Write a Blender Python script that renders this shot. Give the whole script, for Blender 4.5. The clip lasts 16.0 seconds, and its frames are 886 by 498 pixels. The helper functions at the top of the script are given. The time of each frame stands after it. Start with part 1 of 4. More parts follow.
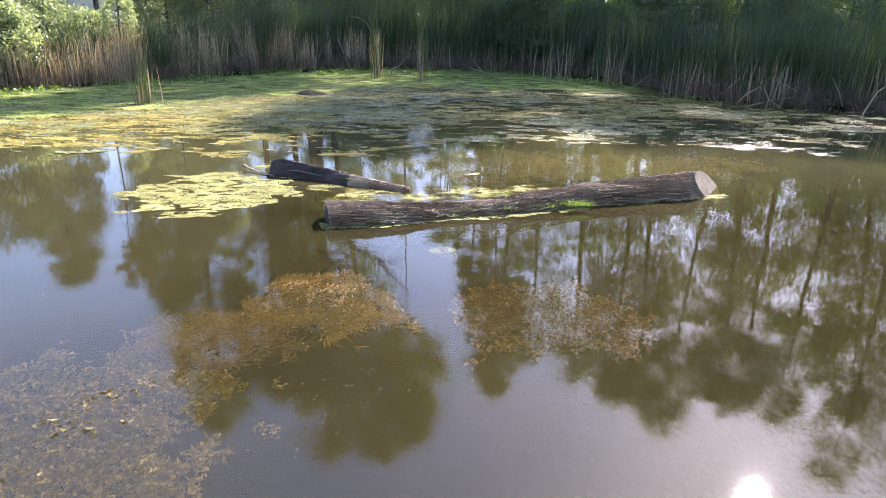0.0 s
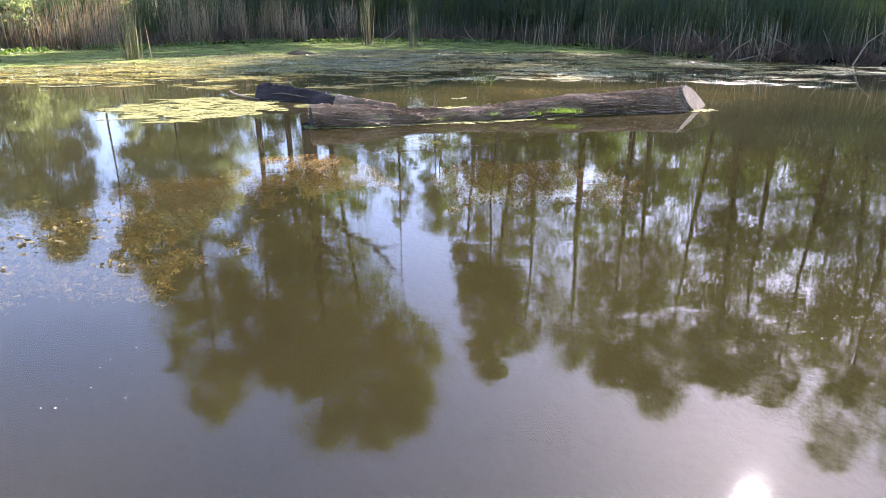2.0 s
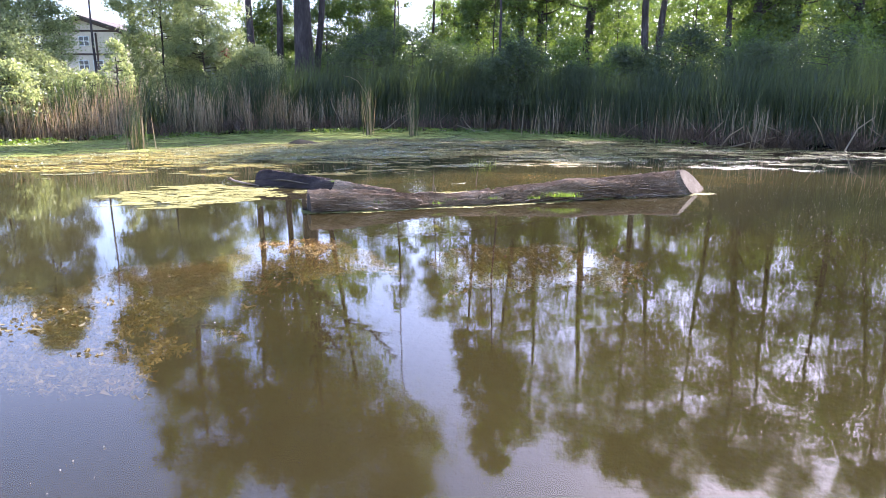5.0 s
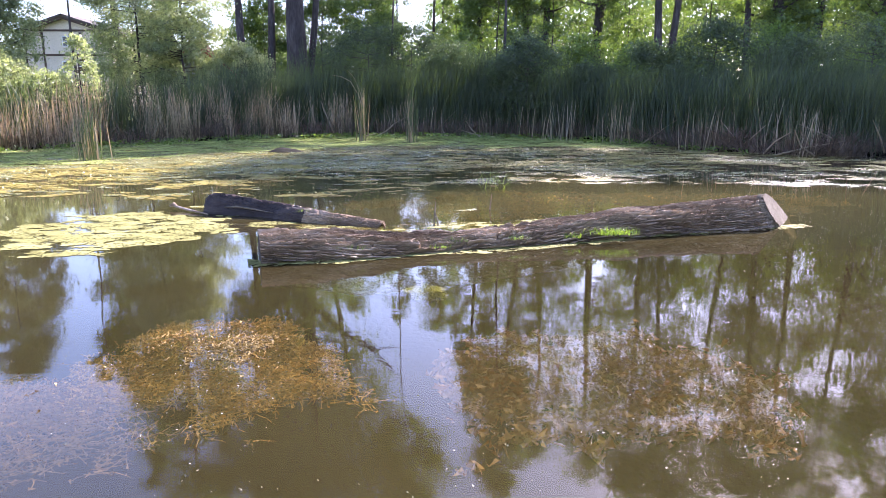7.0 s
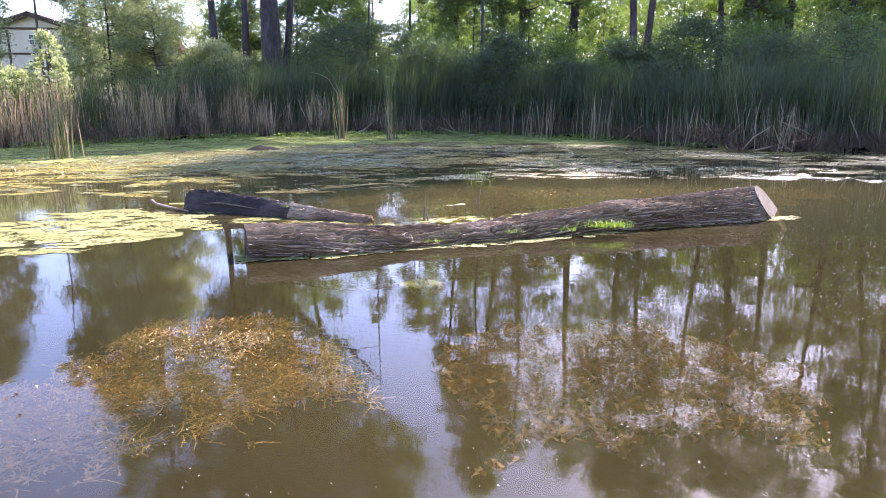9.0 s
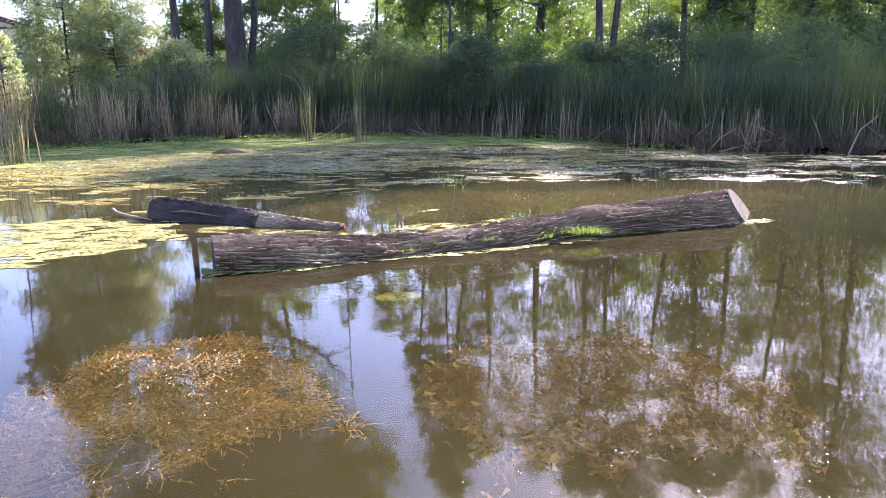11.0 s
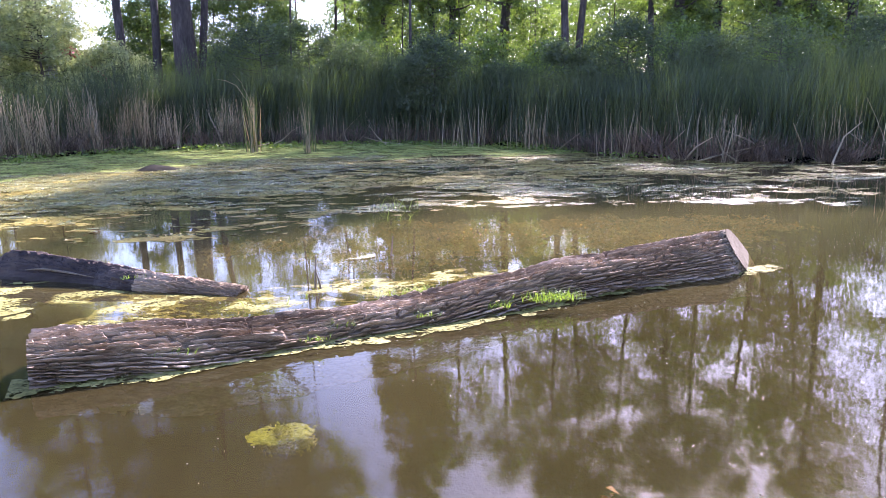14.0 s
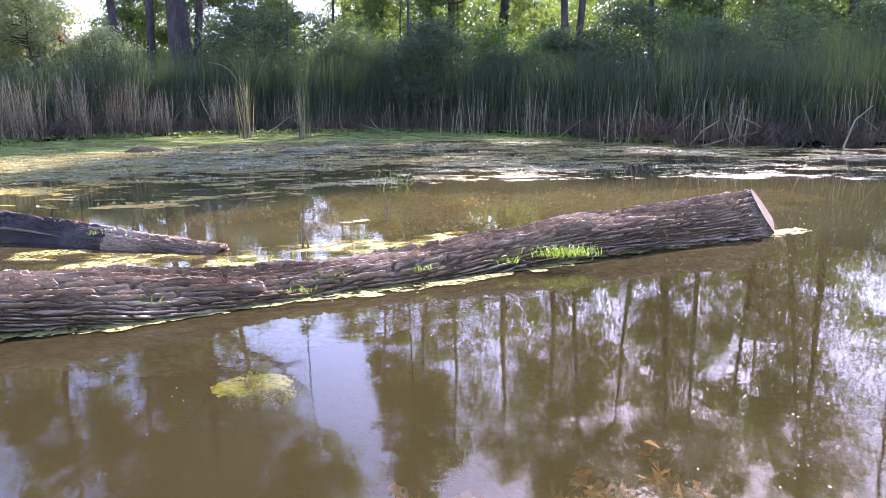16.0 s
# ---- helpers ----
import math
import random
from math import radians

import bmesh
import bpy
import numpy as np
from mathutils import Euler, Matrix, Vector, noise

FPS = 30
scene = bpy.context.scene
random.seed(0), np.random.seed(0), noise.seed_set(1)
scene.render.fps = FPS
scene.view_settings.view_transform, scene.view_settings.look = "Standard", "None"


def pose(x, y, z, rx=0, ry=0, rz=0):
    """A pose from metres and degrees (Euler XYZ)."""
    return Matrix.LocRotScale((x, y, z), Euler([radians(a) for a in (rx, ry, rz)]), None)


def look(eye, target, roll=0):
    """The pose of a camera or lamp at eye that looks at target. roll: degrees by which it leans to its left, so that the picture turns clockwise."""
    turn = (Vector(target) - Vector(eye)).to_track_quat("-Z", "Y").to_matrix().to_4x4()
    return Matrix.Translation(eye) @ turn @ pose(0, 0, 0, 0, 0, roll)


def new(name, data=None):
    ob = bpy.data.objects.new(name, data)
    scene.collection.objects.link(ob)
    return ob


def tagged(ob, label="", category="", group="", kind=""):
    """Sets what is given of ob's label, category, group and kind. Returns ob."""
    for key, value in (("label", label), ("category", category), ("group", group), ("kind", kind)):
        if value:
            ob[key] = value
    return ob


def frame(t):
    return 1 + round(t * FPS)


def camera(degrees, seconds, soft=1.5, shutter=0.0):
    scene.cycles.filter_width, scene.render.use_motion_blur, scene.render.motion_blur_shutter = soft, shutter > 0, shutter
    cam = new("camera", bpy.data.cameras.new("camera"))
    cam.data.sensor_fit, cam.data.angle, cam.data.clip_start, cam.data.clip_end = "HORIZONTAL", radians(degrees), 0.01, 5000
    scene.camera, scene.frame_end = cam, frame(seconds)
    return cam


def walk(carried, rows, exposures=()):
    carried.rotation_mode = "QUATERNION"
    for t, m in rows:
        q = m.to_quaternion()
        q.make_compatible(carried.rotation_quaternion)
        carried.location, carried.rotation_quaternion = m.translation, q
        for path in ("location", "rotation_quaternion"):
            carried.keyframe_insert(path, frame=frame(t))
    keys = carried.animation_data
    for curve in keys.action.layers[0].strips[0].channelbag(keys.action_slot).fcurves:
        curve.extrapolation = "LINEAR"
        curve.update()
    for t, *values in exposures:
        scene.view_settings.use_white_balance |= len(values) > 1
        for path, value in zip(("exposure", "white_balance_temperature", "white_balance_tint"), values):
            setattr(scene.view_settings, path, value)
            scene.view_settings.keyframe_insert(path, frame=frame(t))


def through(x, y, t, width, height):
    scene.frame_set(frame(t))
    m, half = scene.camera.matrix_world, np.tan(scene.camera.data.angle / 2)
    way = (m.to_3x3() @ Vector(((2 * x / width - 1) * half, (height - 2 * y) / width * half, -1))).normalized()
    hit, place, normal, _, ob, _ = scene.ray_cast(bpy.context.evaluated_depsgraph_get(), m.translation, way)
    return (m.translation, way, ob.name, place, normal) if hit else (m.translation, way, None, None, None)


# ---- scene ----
cam = camera(67.6, 16.0, 0.9)
PATH = [
    (0, (-0.028, -0.419, 3.004), (0.012, 1.45, 2.295), 1.1),
    (0.5, (0.025, -0.502, 2.634), (0.065, 1.369, 1.928), 0.9),
    (1, (0.075, -0.609, 2.288), (0.12, 1.263, 1.585), 0.8),
    (1.5, (0.119, -0.74, 1.939), (0.167, 1.132, 1.239), 0.7),
    (2, (0.136, -0.843, 1.644), (0.185, 1.03, 0.944), 0.6),
    (2.5, (0.084, -0.854, 1.552), (0.133, 1.037, 0.903), 0.6),
    (3, (0.032, -0.816, 1.526), (0.077, 1.109, 0.985), 0.4),
    (3.5, (-0.069, -0.778, 1.517), (-0.026, 1.147, 0.977), 0.4),
    (4, (-0.078, -0.734, 1.542), (-0.036, 1.191, 0.999), 0.4),
    (4.5, (0.067, -0.719, 1.574), (0.111, 1.222, 1.093), 0.3),
    (4.7, (0.126, -0.723, 1.577), (0.173, 1.225, 1.123), 0.3),
    (6.8, (0.217, 1.779, 1.562), (0.262, 3.727, 1.111), 0.1),
    (7, (0.175, 2.12, 1.564), (0.22, 4.069, 1.116), 0.1),
    (7.5, (0.059, 2.564, 1.55), (0.1, 4.513, 1.102), 0.1),
    (8, (-0.02, 2.58, 1.497), (0.019, 4.529, 1.05), 0.1),
    (8.5, (-0.034, 2.436, 1.471), (0.004, 4.385, 1.025), 0.1),
    (9, (0.007, 2.29, 1.461), (0.124, 4.236, 1.014), -0.0),
    (11.3, (-0.052, 2.485, 1.527), (0.158, 4.423, 1.079), -0.1),
    (11.5, (-0.06, 2.465, 1.537), (0.149, 4.403, 1.087), -0.2),
    (12, (-0.1, 2.488, 1.552), (0.156, 4.42, 1.101), -0.3),
    (12.5, (-0.085, 2.504, 1.588), (0.191, 4.432, 1.137), -0.3),
    (13, (0.021, 2.688, 1.622), (0.305, 4.616, 1.17), -0.4),
    (13.5, (0.261, 3.399, 1.672), (0.553, 5.325, 1.22), -0.4),
    (14, (0.524, 4.172, 1.747), (0.822, 6.097, 1.295), -0.5),
    (14.5, (0.66, 4.633, 1.797), (0.962, 6.558, 1.346), -0.4),
    (15, (0.66, 4.728, 1.747), (0.963, 6.653, 1.296), -0.3),
    (15.5, (0.607, 4.68, 1.458), (0.912, 6.605, 1.008), -0.3),
    (16, (0.567, 4.625, 1.245), (0.873, 6.55, 0.797), -0.3),
]
walk(cam, [(t, look(eye, target, roll)) for t, eye, target, roll in PATH], [(0, 1.92, 6020, 26), (3.5, 2.08, 5940, 30), (7, 2.13, 5920, 35), (12, 2.14, 5910, 38), (14.5, 2.25, 5900, 41), (16, 2.33, 5890, 43)])

# ---- light ----
SUN_AZ, SUN_EL = 31.8, 37.5     # clockwise from +Y, above the horizon
world = bpy.data.worlds.new("sky")
scene.world = world
world.use_nodes = True
wn = world.node_tree.nodes
sky = wn.new("ShaderNodeTexSky")
sky.sky_type, sky.sun_disc = "NISHITA", False
sky.sun_elevation, sky.sun_rotation = radians(SUN_EL), radians(SUN_AZ)
sky.air_density, sky.dust_density, sky.ozone_density = 1.0, 0.8, 1.6
wn["Background"].inputs[1].default_value = 0.135
world.node_tree.links.new(sky.outputs[0], wn["Background"].inputs[0])

sun_data = bpy.data.lights.new("sun", "SUN")
sun_data.energy, sun_data.angle, sun_data.color = 6.4, radians(0.53), (1.0, 0.94, 0.84)
sun = new("sun", sun_data)
sx, sy, sz = (math.sin(radians(SUN_AZ)) * math.cos(radians(SUN_EL)), math.cos(radians(SUN_AZ)) * math.cos(radians(SUN_EL)), math.sin(radians(SUN_EL)))
sun.matrix_world = look((sx * 90, sy * 90, sz * 90), (0, 0, 0))


# ---- materials ----
def mat(name):
    m = bpy.data.materials.new(name)
    m.use_nodes = True
    return m, m.node_tree.nodes, m.node_tree.links


def noise_node(n, l, scale, detail=4.0, rough=0.55, stretch=None, kind="Object"):
    tc = n.new("ShaderNodeTexCoord")
    src = tc.outputs[kind]
    if stretch:
        mp = n.new("ShaderNodeMapping")
        mp.inputs["Scale"].default_value = stretch
        l.new(src, mp.inputs["Vector"])
        src = mp.outputs[0]
    t = n.new("ShaderNodeTexNoise")
    t.inputs["Scale"].default_value, t.inputs["Detail"].default_value, t.inputs["Roughness"].default_value = scale, detail, rough
    l.new(src, t.inputs["Vector"])
    return t


def ramp(n, l, src, stops):
    r = n.new("ShaderNodeValToRGB")
    e = r.color_ramp.elements
    while len(e) < len(stops):
        e.new(0.5)
    for k, (p, c) in enumerate(stops):
        e[k].position, e[k].color = p, (*c, 1)
    l.new(src, r.inputs[0])
    return r


def blend(n, l, fac, a, b, mode="MIX"):
    x = n.new("ShaderNodeMix")
    x.data_type, x.blend_type = "RGBA", mode
    for slot, v in ((0, fac), (6, a), (7, b)):
        if isinstance(v, (int, float)):
            x.inputs[slot].default_value = v
        elif isinstance(v, tuple):
            x.inputs[slot].default_value = (*v, 1)
        else:
            l.new(v, x.inputs[slot])
    return x.outputs[2]


def bump(n, l, height, strength, distance):
    b = n.new("ShaderNodeBump")
    b.inputs["Strength"].default_value, b.inputs["Distance"].default_value = strength, distance
    l.new(height, b.inputs["Height"])
    return b.outputs[0]


def rough_mat(name, dark, mid, light, scale=3.0, fine=30.0, rough=0.85, relief=0.01, stretch=None, fine_stretch=None, spec=0.3):
    """A matt surface with variation at two scales and a fine relief."""
    m, n, l = mat(name)
    p = n["Principled BSDF"]
    a = noise_node(n, l, scale, 5, 0.6, stretch)
    b = noise_node(n, l, fine, 4, 0.6, fine_stretch or stretch)
    c = ramp(n, l, a.outputs[0], ((0.3, dark), (0.5, mid), (0.72, light)))
    d = ramp(n, l, b.outputs[0], ((0.3, (0.55, 0.55, 0.55)), (0.7, (1.25, 1.25, 1.25))))
    l.new(blend(n, l, 0.8, c.outputs[0], d.outputs[0], "MULTIPLY"), p.inputs["Base Color"])
    p.inputs["Roughness"].default_value = rough
    p.inputs["Specular IOR Level"].default_value = spec
    l.new(bump(n, l, b.outputs[0], 0.8, relief), p.inputs["Normal"])
    return m


def leaf_mat(name, base, tip, through, glow=0.45, rough=0.5, patch=0.35):
    """Leaf tissue: light is partly let through; each leaf has its own shade."""
    m, n, l = mat(name)
    out = n["Material Output"]
    n.remove(n["Principled BSDF"])
    g = n.new("ShaderNodeNewGeometry")
    col = ramp(n, l, g.outputs["Random Per Island"], ((0.0, base), (0.7, tip), (1.0, tip)))
    big = noise_node(n, l, patch, 2)
    shade = ramp(n, l, big.outputs[0], ((0.35, (0.7, 0.75, 0.7)), (0.65, (1.2, 1.15, 1.1))))
    c = blend(n, l, 1.0, col.outputs[0], shade.outputs[0], "MULTIPLY")
    t = blend(n, l, 1.0, c, through, "MULTIPLY")
    dif, tra, glo, mix, mix2 = (n.new("ShaderNode" + k) for k in ("BsdfDiffuse", "BsdfTranslucent", "BsdfGlossy", "MixShader", "MixShader"))
    l.new(c, dif.inputs[0]), l.new(t, tra.inputs[0])
    glo.inputs["Roughness"].default_value = rough
    glo.inputs[0].default_value = (0.9, 0.95, 0.9, 1)
    mix.inputs[0].default_value, mix2.inputs[0].default_value = glow, 0.05
    l.new(dif.outputs[0], mix.inputs[1]), l.new(tra.outputs[0], mix.inputs[2])
    l.new(mix.outputs[0], mix2.inputs[1]), l.new(glo.outputs[0], mix2.inputs[2])
    l.new(mix2.outputs[0], out.inputs[0])
    return m


def water_mat():
    """Murky pond water: a mirror by Fresnel over a body that lets part of the light down to the bed."""
    m, n, l = mat("pond_water")
    out = n["Material Output"]
    n.remove(n["Principled BSDF"])
    a = noise_node(n, l, 3.6, 3, 0.5, (1.0, 2.0, 1.0))
    b = noise_node(n, l, 9.0, 1.5, 0.5, (1.0, 2.6, 1.0))
    fine = noise_node(n, l, 24.0, 1.5, 0.5, (1.0, 3.2, 1.0))
    gust = noise_node(n, l, 0.55, 2, 0.5, (0.6, 1.6, 1.0))
    area = noise_node(n, l, 0.35, 2)
    h = n.new("ShaderNodeMath")
    h.operation = "MULTIPLY_ADD"
    l.new(b.outputs[0], h.inputs[0])
    h.inputs[1].default_value = 0.13
    l.new(a.outputs[0], h.inputs[2])
    # cat's-paws of finer ripple where a breath of wind touches the water
    amount = n.new("ShaderNodeMapRange")
    amount.inputs["From Min"].default_value, amount.inputs["From Max"].default_value = 0.44, 0.62
    amount.inputs["To Max"].default_value = 0.11
    l.new(gust.outputs[0], amount.inputs["Value"])
    h2 = n.new("ShaderNodeMath")
    h2.operation = "MULTIPLY_ADD"
    l.new(fine.outputs[0], h2.inputs[0]), l.new(amount.outputs[0], h2.inputs[1]), l.new(h.outputs[0], h2.inputs[2])
    nor = bump(n, l, h2.outputs[0], WATER_BUMP, 0.02)
    # the water is thicker with algae towards the reeds
    where = n.new("ShaderNodeSeparateXYZ")
    l.new(n.new("ShaderNodeTexCoord").outputs["Object"], where.inputs[0])
    far = n.new("ShaderNodeMapRange")
    far.inputs["From Min"].default_value, far.inputs["From Max"].default_value = 9.0, 12.5
    l.new(where.outputs["Y"], far.inputs["Value"])
    west = n.new("ShaderNodeMapRange")
    west.inputs["From Min"].default_value, west.inputs["From Max"].default_value = -2.2, -6.5
    west.inputs["To Max"].default_value = 0.55
    l.new(where.outputs["X"], west.inputs["Value"])
    more = n.new("ShaderNodeMath")
    more.operation = "MAXIMUM"
    l.new(far.outputs[0], more.inputs[0]), l.new(west.outputs[0], more.inputs[1])
    clear = ramp(n, l, area.outputs[0], ((0.3, (0.037, 0.031, 0.0125)), (0.7, (0.070, 0.057, 0.0220))))
    thick = ramp(n, l, area.outputs[0], ((0.3, (0.114, 0.102, 0.040)), (0.7, (0.178, 0.157, 0.067))))
    murk = blend(n, l, more.outputs[0], clear.outputs[0], thick.outputs[0])
    fr, glo, dif, tra, mixb, mixs = (n.new("ShaderNode" + k) for k in ("LayerWeight", "BsdfGlossy", "BsdfDiffuse", "BsdfTransparent", "MixShader", "MixShader"))
    fr.inputs["Blend"].default_value = 0.5
    po, sc = n.new("ShaderNodeMath"), n.new("ShaderNodeMath")
    po.operation, sc.operation = "POWER", "MULTIPLY_ADD"
    l.new(fr.outputs["Facing"], po.inputs[0])
    po.inputs[1].default_value = 4.3
    l.new(po.outputs[0], sc.inputs[0])
    sc.inputs[1].default_value, sc.inputs[2].default_value = 0.95, 0.05
    l.new(nor, fr.inputs["Normal"]), l.new(nor, glo.inputs["Normal"])
    glo.inputs["Roughness"].default_value = 0.025
    l.new(murk, dif.inputs[0])
    tra.inputs[0].default_value = (0.90, 0.82, 0.56, 1)
    mixb.inputs[0].default_value = 0.64
    l.new(dif.outputs[0], mixb.inputs[1]), l.new(tra.outputs[0], mixb.inputs[2])
    l.new(sc.outputs[0], mixs.inputs[0]), l.new(mixb.outputs[0], mixs.inputs[1]), l.new(glo.outputs[0], mixs.inputs[2])
    l.new(mixs.outputs[0], out.inputs[0])
    return m


def algae_mat(name, thin, mid, thick, spec=0.4, rough=0.55, gaps=0.40, grain=26.0, stretch=(1.0, 1.7, 1.0)):
    """Floating scum: granular, wet, blotched at two scales, with fine gaps that let the water through."""
    m, n, l = mat(name)
    p = n["Principled BSDF"]
    a = noise_node(n, l, 1.3, 6, 0.68, (1, 1.9, 1))
    b = noise_node(n, l, 42.0, 3, 0.65)
    g = noise_node(n, l, grain, 5, 0.7, stretch)
    w = noise_node(n, l, grain * 0.16, 3, 0.6, stretch)
    c = ramp(n, l, a.outputs[0], ((0.32, thin), (0.5, mid), (0.68, thick)))
    d = ramp(n, l, b.outputs[0], ((0.3, (0.45, 0.47, 0.38)), (0.62, (1.25, 1.25, 1.18))))
    l.new(blend(n, l, 0.9, c.outputs[0], d.outputs[0], "MULTIPLY"), p.inputs["Base Color"])
    p.inputs["Roughness"].default_value, p.inputs["Specular IOR Level"].default_value = rough, spec
    l.new(bump(n, l, b.outputs[0], 1.0, 0.012), p.inputs["Normal"])
    both = n.new("ShaderNodeMath")
    both.operation = "MULTIPLY_ADD"
    l.new(w.outputs[0], both.inputs[0])
    both.inputs[1].default_value = 0.7
    l.new(g.outputs[0], both.inputs[2])
    al = n.new("ShaderNodeMapRange")
    al.inputs["From Min"].default_value, al.inputs["From Max"].default_value = gaps + 0.35 - 0.03, gaps + 0.35 + 0.03
    l.new(both.outputs[0], al.inputs["Value"])
    l.new(al.outputs[0], p.inputs["Alpha"])
    return m


WATER_BUMP = 0.024
M_WATER = water_mat()
# near black: the light that murky water swallows is taken out of this colour
M_BED = rough_mat("blackened_pond_mud", (0.0012, 0.0012, 0.0007), (0.002, 0.0018, 0.001), (0.003, 0.0028, 0.0015), 0.8, 12, 1.0, 0.02, None, None, 0.0)
M_GROUND = rough_mat("bank_soil_and_grass", (0.035, 0.045, 0.012), (0.06, 0.085, 0.02), (0.11, 0.14, 0.035), 0.35, 6, 0.95, 0.03)
M_BARK_LOG = rough_mat("log_bark", (0.085, 0.060, 0.041), (0.29, 0.222, 0.158), (0.60, 0.495, 0.39), 2.5, 40, 0.95, 0.030, (0.35, 1, 1), (0.25, 1, 1), 0.1)
M_CUT = rough_mat("weathered_cut_wood", (0.125, 0.106, 0.080), (0.195, 0.166, 0.128), (0.28, 0.245, 0.195), 4, 40, 0.95, 0.012, spec=0.05)
M_DARKWOOD = rough_mat("wet_bare_wood", (0.019, 0.014, 0.013), (0.044, 0.034, 0.031), (0.092, 0.073, 0.066), 2, 22, 0.62, 0.006, (0.2, 1, 1), (0.15, 1, 1), 0.16)
M_TRUNK = rough_mat("tree_bark", (0.034, 0.027, 0.026), (0.070, 0.056, 0.053), (0.12, 0.10, 0.094), 1.5, 9, 0.9, 0.03, (1, 1, 0.25))
M_WEED = leaf_mat("pondweed_leaf", (0.036, 0.022, 0.006), (0.36, 0.235, 0.058), (1.0, 0.82, 0.45), 0.3, 0.8, 1.2)
# rusty weed darkened: the light lost in deep water is in this colour
M_WEED_DIMMED = leaf_mat("dimmed_pondweed_leaf", (0.07, 0.036, 0.010), (0.155, 0.082, 0.024), (1.0, 0.8, 0.4), 0.3, 0.8, 1.2)
M_WEED_OLIVE = leaf_mat("olive_pondweed_leaf", (0.050, 0.038, 0.010), (0.225, 0.170, 0.050), (1.0, 0.9, 0.5), 0.3, 0.8, 1.2)
M_ALGAE_NEAR = algae_mat("yellow_green_scum", (0.115, 0.110, 0.034), (0.195, 0.190, 0.067), (0.285, 0.275, 0.118), 0.10, 0.8, 0.43)
M_ALGAE_FAR = algae_mat("patchy_scum", (0.13, 0.13, 0.045), (0.21, 0.21, 0.085), (0.32, 0.32, 0.17), 1.0, 0.27, 0.47, 13.0, (1.0, 2.8, 1.0))
M_FILM = algae_mat("thin_olive_film", (0.115, 0.088, 0.016), (0.205, 0.168, 0.036), (0.30, 0.262, 0.072), 0.16, 0.55, 0.465, 9.0, (1.0, 2.2, 1.0))
M_DUCKWEED = algae_mat("duckweed", (0.12, 0.155, 0.038), (0.22, 0.26, 0.072), (0.345, 0.375, 0.125), 0.05, 0.9, 0.46, 9.0, (1.0, 2.2, 1.0))
M_SLIME = algae_mat("submerged_green_algae", (0.075, 0.120, 0.010), (0.150, 0.195, 0.016), (0.24, 0.28, 0.026), 0.2, 0.5, 0.40, 26.0)
M_LEAF = leaf_mat("tree_leaf", (0.060, 0.098, 0.028), (0.122, 0.172, 0.045), (1.55, 1.65, 0.65), 0.5)
M_FAR = leaf_mat("far_leaf", (0.045, 0.075, 0.024), (0.095, 0.135, 0.040), (1.4, 1.5, 0.65), 0.35)
M_WILLOW = leaf_mat("willow_leaf", (0.155, 0.190, 0.098), (0.32, 0.355, 0.195), (1.45, 1.5, 0.90), 0.52)
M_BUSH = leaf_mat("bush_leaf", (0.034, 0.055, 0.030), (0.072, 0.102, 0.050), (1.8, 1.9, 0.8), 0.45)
M_REED = leaf_mat("cattail_leaf", (0.023, 0.035, 0.019), (0.066, 0.090, 0.042), (1.7, 1.9, 0.7), 0.4)
M_DRY = leaf_mat("dry_reed", (0.19, 0.138, 0.088), (0.50, 0.41, 0.275), (1.0, 0.8, 0.55), 0.3)
M_LITTER = leaf_mat("rotting_reed_litter", (0.070, 0.046, 0.034), (0.21, 0.15, 0.108), (1.0, 0.75, 0.5), 0.15)
M_CRUMB = leaf_mat("algae_crumb", (0.12, 0.118, 0.040), (0.34, 0.33, 0.17), (1.0, 1.0, 0.6), 0.2, 0.5, 0.9)
# also worn by far bushes, where its brightness stands in for sunlight
M_MARSH_SUNNY_BUSH = leaf_mat("marsh_and_sunny_bush_leaf", (0.07, 0.115, 0.022), (0.17, 0.24, 0.055), (1.6, 1.7, 0.6), 0.48)
M_GRASS = leaf_mat("fresh_grass", (0.085, 0.145, 0.022), (0.19, 0.265, 0.05), (1.3, 1.4, 0.6), 0.45)
M_MUD = rough_mat("wet_mud", (0.012, 0.010, 0.007), (0.022, 0.019, 0.013), (0.036, 0.031, 0.021), 2, 18, 0.85, 0.01, None, None, 0.1)
M_WALL = rough_mat("beige_render", (0.58, 0.49, 0.38), (0.66, 0.57, 0.45), (0.72, 0.63, 0.51), 0.8, 20, 0.9, 0.004)
M_TRIM = rough_mat("brown_trim", (0.05, 0.03, 0.02), (0.08, 0.05, 0.035), (0.11, 0.07, 0.05), 2, 20, 0.7, 0.004)
M_ROOF = rough_mat("roof_shingle", (0.06, 0.05, 0.045), (0.09, 0.075, 0.065), (0.13, 0.11, 0.095), 2, 14, 0.9, 0.01)
M_RED = rough_mat("red_plastic", (0.30, 0.05, 0.045), (0.38, 0.06, 0.055), (0.45, 0.09, 0.08), 1, 14, 0.45, 0.002)
M_WHITE = rough_mat("white_panel", (0.6, 0.62, 0.6), (0.72, 0.74, 0.72), (0.8, 0.82, 0.8), 1, 14, 0.5, 0.002)
M_GLASS = rough_mat("dark_window", (0.04, 0.05, 0.06), (0.05, 0.06, 0.07), (0.07, 0.08, 0.09), 1, 10, 0.1, 0.0005)


# ---- mesh helpers ----
def mesh_from(name, verts, faces, material, smooth=False):
    me = bpy.data.meshes.new(name)
    me.from_pydata([tuple(v) for v in verts] if not isinstance(verts, np.ndarray) else verts.tolist(), [], faces if isinstance(faces, list) else faces.tolist())
    me.materials.append(material)
    if smooth:
        me.shade_smooth()
    return me


